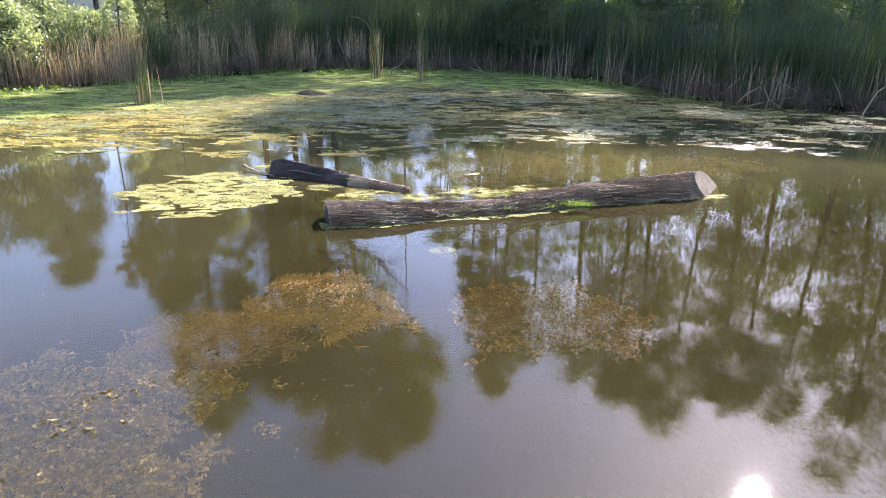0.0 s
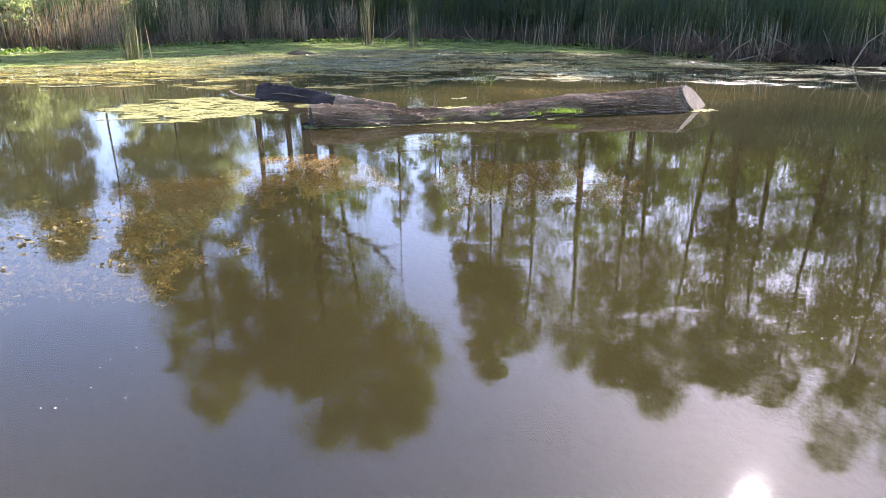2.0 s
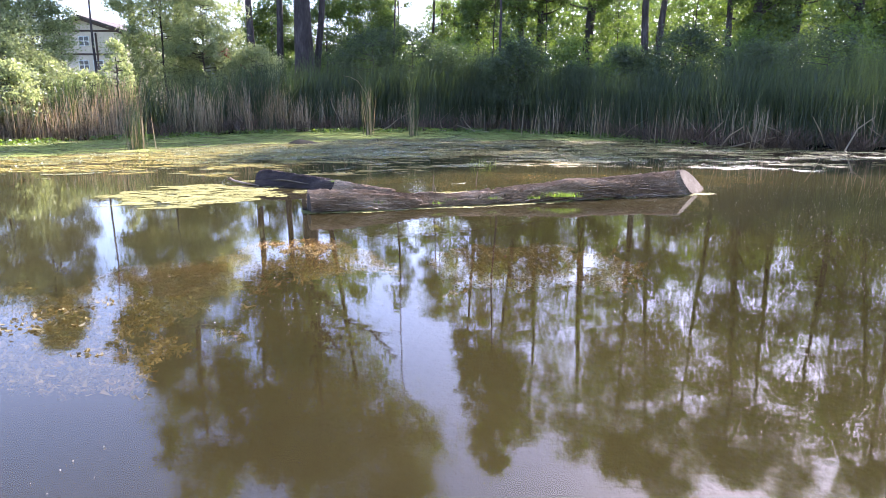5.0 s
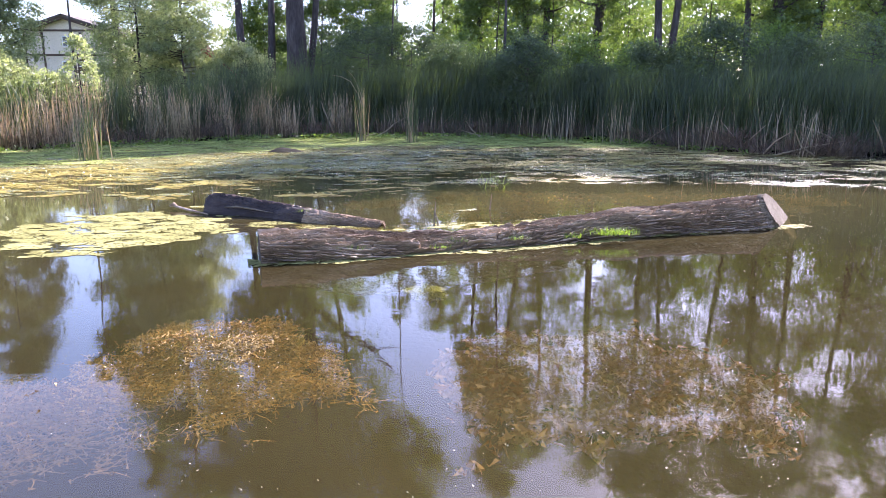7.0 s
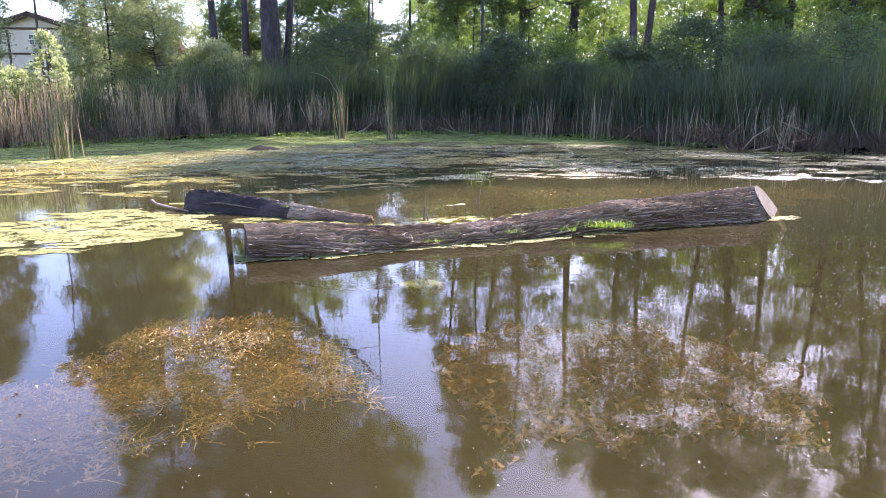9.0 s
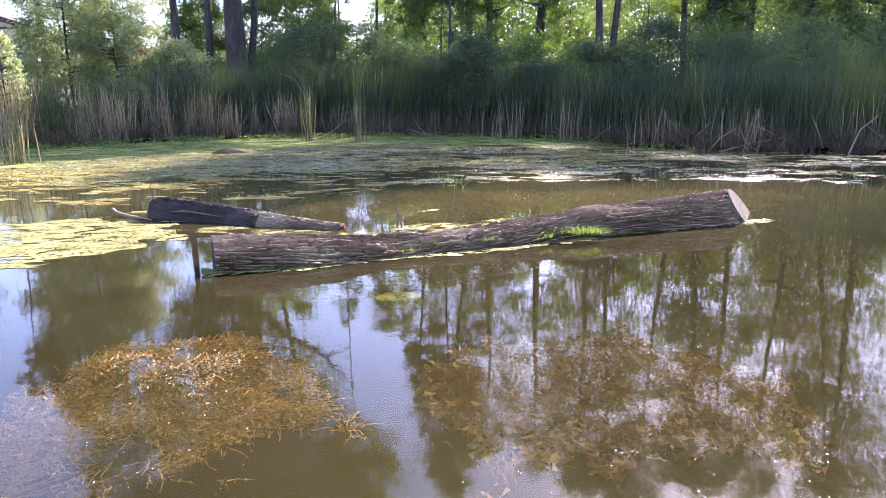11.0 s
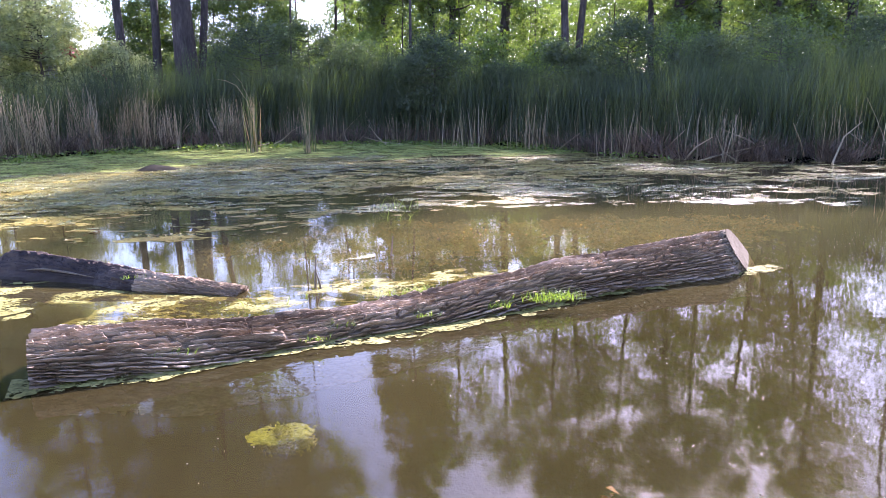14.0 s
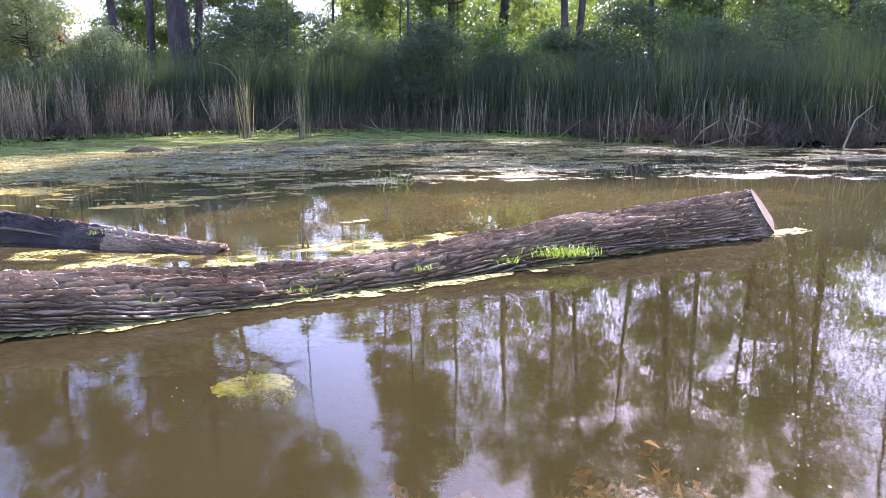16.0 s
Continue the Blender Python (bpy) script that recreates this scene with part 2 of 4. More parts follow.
def part(name, me, parent, label=""):
    ob = new(name, me)
    ob.parent = parent
    if label:
        tagged(ob, label)
    return ob


def thing(name, at, label, category, group="", kind=""):
    ob = new(name)
    ob.location = at
    return tagged(ob, label, category, group, kind)


def box(bm, x0, x1, y0, y1, z0, z1, bevel=0.0):
    r = bmesh.ops.create_cube(bm, size=1.0, matrix=Matrix.Translation(((x0 + x1) / 2, (y0 + y1) / 2, (z0 + z1) / 2)) @ Matrix.Diagonal((x1 - x0, y1 - y0, z1 - z0, 1)))
    if bevel:
        es = {e for v in r["verts"] for e in v.link_edges}
        bmesh.ops.bevel(bm, geom=list(es), offset=bevel, segments=1, affect="EDGES")


def box_part(name, parent, dims, material, label="", bevel=0.0):
    bm = bmesh.new()
    box(bm, *dims, bevel)
    me = bpy.data.meshes.new(name)
    bm.to_mesh(me)
    bm.free()
    me.materials.append(material)
    return part(name, me, parent, label)


def tube(path, radii, sides=8):
    """Vertices and quads of a tapered tube along a path."""
    path = np.asarray(path, float)
    d = np.gradient(path, axis=0)
    d /= np.linalg.norm(d, axis=1)[:, None] + 1e-9
    ref = np.array((0.31, 0.95, 0.05)) if abs(d[0][2]) > 0.7 else np.array((0, 0, 1.0))
    u = np.cross(d, ref)
    u /= np.linalg.norm(u, axis=1)[:, None] + 1e-9
    w = np.cross(d, u)
    a = np.linspace(0, 2 * np.pi, sides, endpoint=False)
    v = path[:, None] + np.asarray(radii)[:, None, None] * (np.cos(a)[None, :, None] * u[:, None] + np.sin(a)[None, :, None] * w[:, None])
    f = []
    for i in range(len(path) - 1):
        for j in range(sides):
            k = (j + 1) % sides
            f.append((i * sides + j, i * sides + k, (i + 1) * sides + k, (i + 1) * sides + j))
    return v.reshape(-1, 3), f


def join(pieces):
    vs, fs, n = [], [], 0
    for v, f in pieces:
        vs.append(np.asarray(v))
        fs += [tuple(i + n for i in q) for q in f]
        n += len(v)
    return np.concatenate(vs), fs


def leaves(rng, centres, size, aspect=0.5, droop=0.0, flat=0.0, corners=4):
    """One small leaf at every centre, turned at random."""
    n = len(centres)
    ax = rng.normal(size=(n, 3))
    ax[:, 2] = ax[:, 2] * (1 - flat) - droop
    ax /= np.linalg.norm(ax, axis=1)[:, None]
    side = np.cross(ax, rng.normal(size=(n, 3)))
    side /= np.linalg.norm(side, axis=1)[:, None] + 1e-9
    s = (size * rng.uniform(0.6, 1.35, n))[:, None]
    c = np.asarray(centres)
    if corners == 3:
        v = np.stack((c - ax * s * 0.5 + side * s * aspect * 0.5, c - ax * s * 0.5 - side * s * aspect * 0.5, c + ax * s * 0.5), 1)
        return v.reshape(-1, 3), np.arange(3 * n).reshape(-1, 3)
    v = np.stack((c - ax * s * 0.5, c + side * s * aspect * 0.5 - ax * s * 0.05, c + ax * s * 0.5, c - side * s * aspect * 0.5 - ax * s * 0.05), 1)
    return v.reshape(-1, 3), np.arange(4 * n).reshape(-1, 4)


def blades(rng, roots, heights, width, lean=0.12, curl=0.25, droop=None, tip=0.12):
    """Tapered, bending strips that grow from the roots."""
    n, k = len(roots), 4
    a = rng.uniform(0, 2 * np.pi, n)
    out = np.stack((np.cos(a), np.sin(a), np.zeros(n)), 1)
    b = rng.uniform(0, 2 * np.pi, n)
    side = np.stack((np.cos(b), np.sin(b), np.zeros(n)), 1)
    t = np.linspace(0, 1, k)
    ln = np.abs(rng.normal(0, lean, n))
    cu = np.abs(rng.normal(0, curl, n)) if droop is None else droop
    h = np.asarray(heights)
    off = (ln[:, None] * t + cu[:, None] * t ** 3) * h[:, None]
    up = h[:, None] * (t - 0.35 * cu[:, None] * t ** 3)
    mid = np.asarray(roots)[:, None] + out[:, None] * off[..., None]
    mid[..., 2] += up
    w = width * rng.uniform(0.7, 1.3, n)[:, None] * np.array((1.0, 0.95, 0.7 + 0.2 * (tip > 0.3), tip))[None]
    v = np.stack((mid - side[:, None] * w[..., None] / 2, mid + side[:, None] * w[..., None] / 2), 2)   # n,k,2,3
    base = (np.arange(n) * k * 2)[:, None]
    f = np.concatenate([np.concatenate([base + 2 * i, base + 2 * i + 1, base + 2 * i + 3, base + 2 * i + 2], 1) for i in range(k - 1)])
    return v.reshape(-1, 3), f


def fbm(x, y, octaves=4, seed=0.0, gain=0.5):
    """Smooth value noise on arrays, 0 to 1."""
    tot, amp, s = np.zeros_like(x, float), 0.5, 0.0
    for o in range(octaves):
        xi, yi = np.floor(x), np.floor(y)
        fx, fy = x - xi, y - yi
        fx, fy = fx * fx * (3 - 2 * fx), fy * fy * (3 - 2 * fy)

        def hsh(p, q):
            r = np.sin(p * 127.1 + q * 311.7 + seed * 74.7 + o * 19.19) * 43758.5453
            return r - np.floor(r)
        v = (hsh(xi, yi) * (1 - fx) + hsh(xi + 1, yi) * fx) * (1 - fy) + (hsh(xi, yi + 1) * (1 - fx) + hsh(xi + 1, yi + 1) * fx) * fy
        tot += v * amp
        s += amp
        amp *= gain
        x, y = x * 2.03 + 5.2, y * 2.03 + 1.7
    return tot / s


def film_mesh(name, field, x0, x1, y0, y1, dx, dy, z, relief, material):
    """A floating film wherever field(x, y) is above 0, with clean outlines and a slight relief."""
    xs, ys = np.arange(x0, x1 + dx, dx), np.arange(y0, y1 + dy, dy)
    X, Y = np.meshgrid(xs, ys)
    F = field(X, Y)
    Z = z + relief * np.clip(F * 4, 0, 1) * fbm(X * 6, Y * 6, 3, 3.0)
    nx = F.shape[1]
    inside = F > 0
    n_in = inside[:-1, :-1].astype(int) + inside[1:, :-1] + inside[:-1, 1:] + inside[1:, 1:]
    verts = np.stack((X, Y, Z), -1).reshape(-1, 3)
    full = np.argwhere(n_in == 4)
    idx = full[:, 0] * nx + full[:, 1]
    faces = np.stack((idx, idx + 1, idx + 1 + nx, idx + nx), 1).tolist()
    extra, base = [], len(verts)
    for i, j in np.argwhere((n_in > 0) & (n_in < 4)):
        cs = ((i, j), (i, j + 1), (i + 1, j + 1), (i + 1, j))
        poly = []
        for a in range(4):
            p, q = cs[a], cs[(a + 1) % 4]
            if inside[p]:
                poly.append(p[0] * nx + p[1])
            if inside[p] != inside[q]:
                t = F[p] / (F[p] - F[q])
                extra.append((X[p] + t * (X[q] - X[p]), Y[p] + t * (Y[q] - Y[p]), z))
                poly.append(base + len(extra) - 1)
        if len(poly) >= 3:
            faces.append(poly)
    allv = np.concatenate((verts, np.array(extra))) if extra else verts
    used = np.unique(np.concatenate([np.asarray(f) for f in faces]))
    remap = np.zeros(len(allv), int)
    remap[used] = np.arange(len(used))
    return mesh_from(name, allv[used], [[int(remap[k]) for k in f] for f in faces], material, True)


# ---- ground and water ----
SHORE_X = (-60, -30, -20, -12.6, -9.0, -5.6, -1.0, 2.5, 5.2, 7.2, 8.6, 10.0, 12.0, 15.0, 22.0, 40.0, 60.0)
SHORE_Y = (12, 16.5, 18.8, 21.7, 25.5, 28.6, 29.8, 29.4, 28.2, 25.6, 22.6, 20.8, 20.0, 19.3, 17.5, 14.0, 10.0)


def shore(x):
    return np.interp(x, SHORE_X, SHORE_Y)


def bank_height(x, y):
    d = y - shore(x) + 0.9 * (fbm(x * 0.5, y * 0.5, 3, 1.0) - 0.5)
    near = -9.0 - y
    side = np.abs(x) - 48
    d = np.maximum(np.maximum(d, near), side)
    h = np.where(d < 0, np.maximum(d * 0.22, -0.75), 0.55 * (1 - np.exp(-np.maximum(d, 0) / 3.0)))
    h = h + np.where(d > 25, (d - 25) * 0.004, 0)
    return h + 0.10 * (fbm(x * 0.9, y * 0.9, 4, 2.0) - 0.5) * np.clip(np.abs(d) * 2, 0.15, 1)


def graded(lo, hi, step, far):
    core = np.arange(lo, hi + step, step)
    k = step * 1.35 ** np.arange(1, 60)
    out = np.cumsum(k)
    out = out[out < far]
    return np.concatenate((core[0] - out[::-1], core, core[-1] + out))


gx, gy = graded(-26, 30, 0.5, 2500), graded(-10, 46, 0.5, 2500)
GX, GY = np.meshgrid(gx, gy)
gv = np.stack((GX, GY, bank_height(GX, GY)), -1).reshape(-1, 3)
gi = (np.arange(len(gy) - 1)[:, None] * len(gx) + np.arange(len(gx) - 1)[None]).reshape(-1)
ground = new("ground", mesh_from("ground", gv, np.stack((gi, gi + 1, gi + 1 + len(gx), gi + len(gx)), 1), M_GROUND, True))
tagged(ground, "muddy pond bed painted near black for lost light, rising to grassy banks", "ground", kind="structure")
# low parts get the blackened bed, so the log's shadow doesn't show there
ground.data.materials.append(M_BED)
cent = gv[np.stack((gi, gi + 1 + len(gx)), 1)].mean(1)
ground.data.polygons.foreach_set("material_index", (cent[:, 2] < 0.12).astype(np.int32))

water = new("water", mesh_from("water", [(-47.9, -9.6, 0), (47.9, -9.6, 0), (47.9, 36, 0), (-47.9, 36, 0)], [(0, 1, 2, 3)], M_WATER))
tagged(water, "still murky brown pond water mirroring sky and trees", "water", kind="structure")


# ---- logs ----
def log_surface(p0, p1, radius, nu, nv, seed, depth, bend=None, rise=None, pitch=0.046, wander=1.0, lumps=0.18):
    """The furrowed outside of a lying log; u runs along it, v round it. radius(u) in metres."""
    p0, p1 = np.array(p0), np.array(p1)
    ax = p1 - p0
    length = np.linalg.norm(ax)
    ax = ax / length
    side = np.cross(ax, (0, 0, 1.0))
    side /= np.linalg.norm(side)
    up = np.cross(side, ax)
    u, v = np.meshgrid(np.linspace(0, 1, nu), np.arange(nv) / nv, indexing="ij")
    # the seam lies under water, most rows of points above it
    w = 2 * v - 1
    ang = np.pi * (0.62 * w + 0.38 * w ** 5)
    s = u * length
    # ridges of bark between narrow furrows that wander, split and join
    arc = ang * 0.27 / pitch
    q = arc + wander * (4.2 * (fbm(s * 0.8, ang * 1.8 + 7, 3, seed) - 0.5) + 2.0 * (fbm(s * 3.2, ang * 5 + 3, 3, seed + 1) - 0.5))
    qc = np.floor(q)
    e = np.minimum(q - qc, 1 - (q - qc))
    shift = np.sin(qc * 91.7) * 43.1
    level = fbm(s * 2.2 + shift, qc * 3.1 + 0.5, 2, seed + 2)
    cell = fbm(s * 3.2 + shift * 1.3, qc * 7.7 + 0.5, 2, seed + 3)
    net = np.abs(fbm(s * 3.0 + 5, arc * 0.8, 3, seed + 8) - 0.5) * 2
    furrow = np.clip(e / (0.17 + 0.26 * (1 - level)), 0, 1)
    furrow = furrow * furrow * (3 - 2 * furrow)
    split = np.clip(np.abs(cell - 0.55) * 26, 0.42, 1)
    plate = furrow * split * np.clip(net * 11, 0.3, 1) * (0.45 + 0.9 * level)
    grain = fbm(s * 30, arc * 6, 4, seed + 4)
    scale = fbm(s * 9, arc * 2.5, 3, seed + 9)
    lump = fbm(s * 0.9, np.cos(ang) * 1.3 + np.sin(ang) * 0.7 + 11, 3, seed + 5) - 0.5
    r = radius(u) * (1 + lumps * lump) + depth * (plate - 0.45) + 0.026 * (grain - 0.5) + 0.034 * lumps / 0.18 * (scale - 0.5)
    mid = p0[None, None] + s[..., None] * ax + (bend(s) if bend else 0 * s)[..., None] * side + (rise(s) if rise else 0 * s)[..., None] * up
    pts = mid + r[..., None] * (np.cos(ang)[..., None] * up + np.sin(ang)[..., None] * side)
    return pts, ax, side, up, length


def grid_faces(nu, nv):
    f = []
    for i in range(nu - 1):
        for j in range(nv):
            k = (j + 1) % nv
            f.append((i * nv + j, (i + 1) * nv + j, (i + 1) * nv + k, i * nv + k))
    return f


def cap(ring, centre, nv, rings, rng, rough):
    """A cut face: rings of points from the rim to the middle, slightly uneven."""
    pts = [ring]
    even = sum(np.roll(ring, k, 0) for k in range(-14, 15)) / 29
    for k in range(1, rings):
        t = k / rings
        q = even * (0.985 - t) + centre * (t + 0.015)
        pts.append(q + rng.normal(0, rough, q.shape))
    v = np.concatenate(pts + [centre[None]])
    f = []
    for i in range(rings - 1):
        for j in range(nv):
            k = (j + 1) % nv
            f.append((i * nv + j, i * nv + k, (i + 1) * nv + k, (i + 1) * nv + j))
    n = (rings - 1) * nv
    f += [(n + j, n + (j + 1) % nv, rings * nv) for j in range(nv)]
    return v, f


rng = np.random.default_rng(5)
NU, NV = 680, 290
LOG_S = (0.0, 0.5, 0.9, 1.4, 2.0, 2.6, 3.2, 4.0, 4.8, 5.4, 6.0, 7.1)      # metres along the log
LOG_R = (0.24, 0.255, 0.290, 0.27, 0.255, 0.25, 0.25, 0.245, 0.25, 0.265, 0.305, 0.315)
LOG_TOP = (0.25, 0.225, 0.195, 0.145, 0.125, 0.145, 0.19, 0.25, 0.262, 0.268, 0.315, 0.34)
LOG_OUT = (0.0, 0.06, 0.10, 0.10, 0.11, 0.11, 0.09, 0.04, 0.02, 0.03, 0.06, 0.06)     # how far it bends out of line


def eased(xs, ys):
    """A smooth curve through a few stations."""
    fx = np.linspace(xs[0], xs[-1], 400)
    fy = np.interp(fx, xs, ys)
    k = np.hanning(41)
    fy = np.convolve(np.pad(fy, 20, mode="edge"), k / k.sum(), mode="valid")
    return lambda q: np.interp(q, fx, fy)


log_r, log_top, log_out = eased(LOG_S, LOG_R), eased(LOG_S, LOG_TOP), eased(LOG_S, LOG_OUT)
LOG_LEN = 7.1
pts, ax, side, up, length = log_surface((-1.50, 8.56, 0.0), (5.301, 10.596, 0.0), lambda u: log_r(u * LOG_LEN), NU, NV, 4.0, 0.082, log_out, lambda q: log_top(q) - log_r(q), 0.025, 0.75, 0.11)
# the butt end is sawn off aslant
nrm = ax * 0.54 + side * 0.65 + up * 0.53
pc = np.array((4.72, 10.42, 0.08))
near = np.clip(((pts - pc) @ nrm + 0.07) / 0.07, 0, 1) * (np.linspace(0, 1, NU) > 0.7)[:, None]
heart = pts.mean(1, keepdims=True)
radial = pts - heart
radial /= np.linalg.norm(radial, axis=2, keepdims=True)
smooth_r = np.linalg.norm(pts - heart, axis=2).mean(1, keepdims=True)
pts = pts + radial * ((smooth_r - np.linalg.norm(pts - heart, axis=2)) * np.minimum(near * 2, 1) * 0.8 - 0.035 * near ** 2)[..., None]
past = np.clip((pts - pc) @ nrm, 0, None) * (np.linspace(0, 1, NU) > 0.7)[:, None]
pts -= ax * (past / (nrm @ ax))[..., None]
log = thing("log", (0, 0, 0), "long fallen trunk with furrowed grey-brown bark half sunk in water", "log")
fl = grid_faces(NU, NV)
ragged = near + 0.5 * (fbm(np.arange(NU)[:, None] * 0.05 + np.zeros((1, NV)), np.arange(NV)[None] * 0.06 + np.zeros((NU, 1)), 3, 2.0) - 0.5)
bare = ((ragged > 0.22) & (near > 0)).reshape(-1)
part("bark", mesh_from("bark", pts.reshape(-1, 3), [q for q in fl if not bare[q[0]]], M_BARK_LOG), log, "furrowed grey-brown bark")
part("bare_rim", mesh_from("bare_rim", pts.reshape(-1, 3), [q for q in fl if bare[q[0]]], M_CUT, True), log, "pale bare wood where the bark has gone")
for name, ring in (("sawn_end", pts[-1]), ("broken_end", pts[0][::-1])):
    v, f = cap(ring, ring.mean(0) + (nrm * 0.002 if name == "sawn_end" else ax * -0.01), NV, 7, rng, 0.0004)
    part(name, mesh_from(name, v, f, M_CUT if name == "sawn_end" else M_DARKWOOD, True), log, "weathered grey-tan sawn wood" if name == "sawn_end" else "dark broken wood")

# the split log behind: the near side of its thick end is torn open
NU2, NV2 = 320, 150
p2, ax2, side2, up2, len2 = log_surface((-2.90, 11.25, 0.010), (-0.40, 10.20, -0.085), lambda u: (0.265 - 0.145 * u ** 1.1) * np.sqrt(1 - 0.55 * (1 - np.minimum(u / 0.08, 1)) ** 2), NU2, NV2, 9.0, 0.042, None, None, 0.03, 0.5, 0.12)
uu = np.linspace(0, 1, NU2)[:, None]
mid2 = p2.mean(1, keepdims=True)
rel_s, rel_u = (p2 - mid2) @ side2, (p2 - mid2) @ up2
open_u = np.clip((0.62 - uu) / 0.2, 0, 1)
wav = 0.05 * (fbm(uu * 6 + rel_u * 0, rel_u * 5, 3, 3.3) - 0.5)
face = rel_s * 0.93 + rel_u * 0.36 - 0.02 + 0.35 * np.clip(-rel_u - 0.02, 0, 1) + wav
cut = np.clip(face, 0, None) * open_u
p2 = p2 - (cut * 0.92)[..., None] * (side2 * 0.93 + up2 * 0.36)
old_log = thing("split_log", (0, 0, 0), "dark split driftwood log with smooth torn face beside the long log", "log")
fs = grid_faces(NU2, NV2)
me = mesh_from("body", p2.reshape(-1, 3), fs, M_DARKWOOD, True)
me.materials.append(M_BARK_LOG)
fc = (1 - np.minimum(cut * 60, 1)) * (np.linspace(0, 1, NU2)[:, None] + 0.12 * np.sin(np.arange(NV2) * 0.35)[None] > 0.52)
me.polygons.foreach_set("material_index", np.array([1 if fc.reshape(-1)[q[0]] > 0.5 else 0 for q in fs], dtype=np.int32))
part("body", me, old_log, "dark wet wood")
v, f = cap(p2[0][::-1], p2[0].mean(0) - ax2 * 0.03, NV2, 6, rng, 0.004)
part("torn_end", mesh_from("torn_end", v, f, M_DARKWOOD, True), old_log)


def on_face(q, z):
    """The outermost place of the torn face at height z, a share q along the split log."""
    row = p2[int(NU2 * q)]
    level = row[np.abs(row[:, 2] - z) < 0.035]
    return level[np.argmax(level @ side2)] + side2 * 0.012


sp, sf = tube([on_face(q, z) for q, z in ((0.13, 0.135), (0.2, 0.15), (0.3, 0.135), (0.42, 0.10))], (0.005, 0.014, 0.012, 0.004), 6)
part("splinter", mesh_from("splinter", sp, sf, M_CUT, True), old_log, "pale split sliver of wood")


# ---- floating scum ----
def blob(X, Y, cx, cy, rx, ry, turn=0.0):
    c, s = math.cos(radians(turn)), math.sin(radians(turn))
    u, v = (X - cx) * c + (Y - cy) * s, -(X - cx) * s + (Y - cy) * c
    return 1 - np.sqrt((u / rx) ** 2 + (v / ry) ** 2)


def near_mat(X, Y):
    e = np.maximum(blob(X, Y, -3.62, 9.95, 1.30, 1.22, 18), blob(X, Y, -2.85, 9.95, 0.65, 0.38, 10))
    holes = 0.6 * fbm(X * 2.2, Y * 4.4, 4, 8.0) + 0.4 * fbm(X * 7, Y * 13, 3, 9.0) - 0.415
    return np.minimum(e * 0.8 + 0.75 * (fbm(X * 2.4, Y * 4.2, 5, 7.0) - 0.5), holes)


def between_mat(X, Y):
    e = np.maximum.reduce((blob(X, Y, -0.75, 9.75, 1.15, 0.62, -8), blob(X, Y, 0.55, 10.1, 1.3, 0.5, 12), blob(X, Y, 1.7, 10.5, 0.9, 0.32, 14), blob(X, Y, -1.75, 10.35, 0.45, 0.22, -15), blob(X, Y, 0.2, 9.35, 1.2, 0.3, 16), blob(X, Y, -3.15, 11.75, 0.35, 0.2, 0)))
    return np.minimum(e * 0.8 - 0.13 + 0.9 * (fbm(X * 2.2, Y * 4.6, 5, 17.0) - 0.5), 0.55 * fbm(X * 2.6, Y * 4.6, 4, 18.0) + 0.45 * fbm(X * 8, Y * 13, 3, 19.0) - 0.465)


def fringe(X, Y):
    # a ragged rim of scum along the near waterline of the long log
    q = (X + 1.5) * ax[0] + (Y - 8.56) * ax[1]
    R, zc = log_r(q), log_top(q) - log_r(q)
    d = (X + 1.5) * side[0] + (Y - 8.56) * side[1] - log_out(q) - np.sqrt(np.maximum(R * R - zc * zc, 0.01))
    w = 0.035 + 0.25 * (fbm(X * 1.5, X * 0 + 3, 4, 21.0) - 0.45) + 0.06 * np.exp(-((q - 3.0) / 1.1) ** 2)
    e = np.minimum(w - d, d + 0.2) * 3
    return np.minimum(np.minimum(e + 0.75 * (fbm(X * 6, Y * 10, 4, 22.0) - 0.5), q + 0.12), 6.62 - q)


def scum_edge(X):
    return 13.4 + 0.7 * np.sin(X * 0.55) - 0.20 * np.clip(-X - 3, 0, 20) + 0.16 * np.clip(X, 0, 20)


def thin_film(X, Y):
    # olive skin with long gaps of open water, densest in the sunlit west
    fill = np.clip((Y - scum_edge(X)) / 4.5, -0.5, 1) * np.clip((4.0 - X) / 9, 0.48, 1) + 0.30 * np.clip((-X - 2) / 5, 0, 1)
    n = 0.5 * fbm(X * 0.55, Y * 1.25, 6, 51.0, 0.66) + 0.5 * fbm(X * 2.0, Y * 4.4, 4, 52.0, 0.66)
    return np.minimum(n - (0.58 - 0.24 * fill), (Y - scum_edge(X)) * 0.25 + 0.3 * (n - 0.4))


def patchy(X, Y):
    # pale rafts and crumbs on and between the skin
    fill = np.clip((Y - scum_edge(X)) / 6.0, -0.3, 1) * np.clip((6 - X) / 8, 0.35, 1) + 0.1 * np.clip((-X - 2) / 6, 0, 1)
    n = 0.55 * fbm(X * 0.7, Y * 1.8, 6, 31.0, 0.68) + 0.45 * fbm(X * 2.4, Y * 6.0, 4, 32.0, 0.68)
    own = np.maximum.reduce((blob(X, Y, 4.6, 17.0, 2.4, 1.5, 10), blob(X, Y, 7.3, 13.9, 1.1, 0.5), blob(X, Y, 6.3, 15.6, 0.8, 0.4), blob(X, Y, -4.4, 14.2, 1.6, 0.6), blob(X, Y, -0.9, 15.0, 0.6, 0.3), blob(X, Y, 0.9, 14.6, 0.7, 0.35)))
    return np.maximum(np.minimum(n - (0.60 - 0.13 * fill), (Y - scum_edge(X)) * 0.2 + 0.10), 0.10 * np.minimum(own, 0.5) + 1.5 * (n - 0.555))


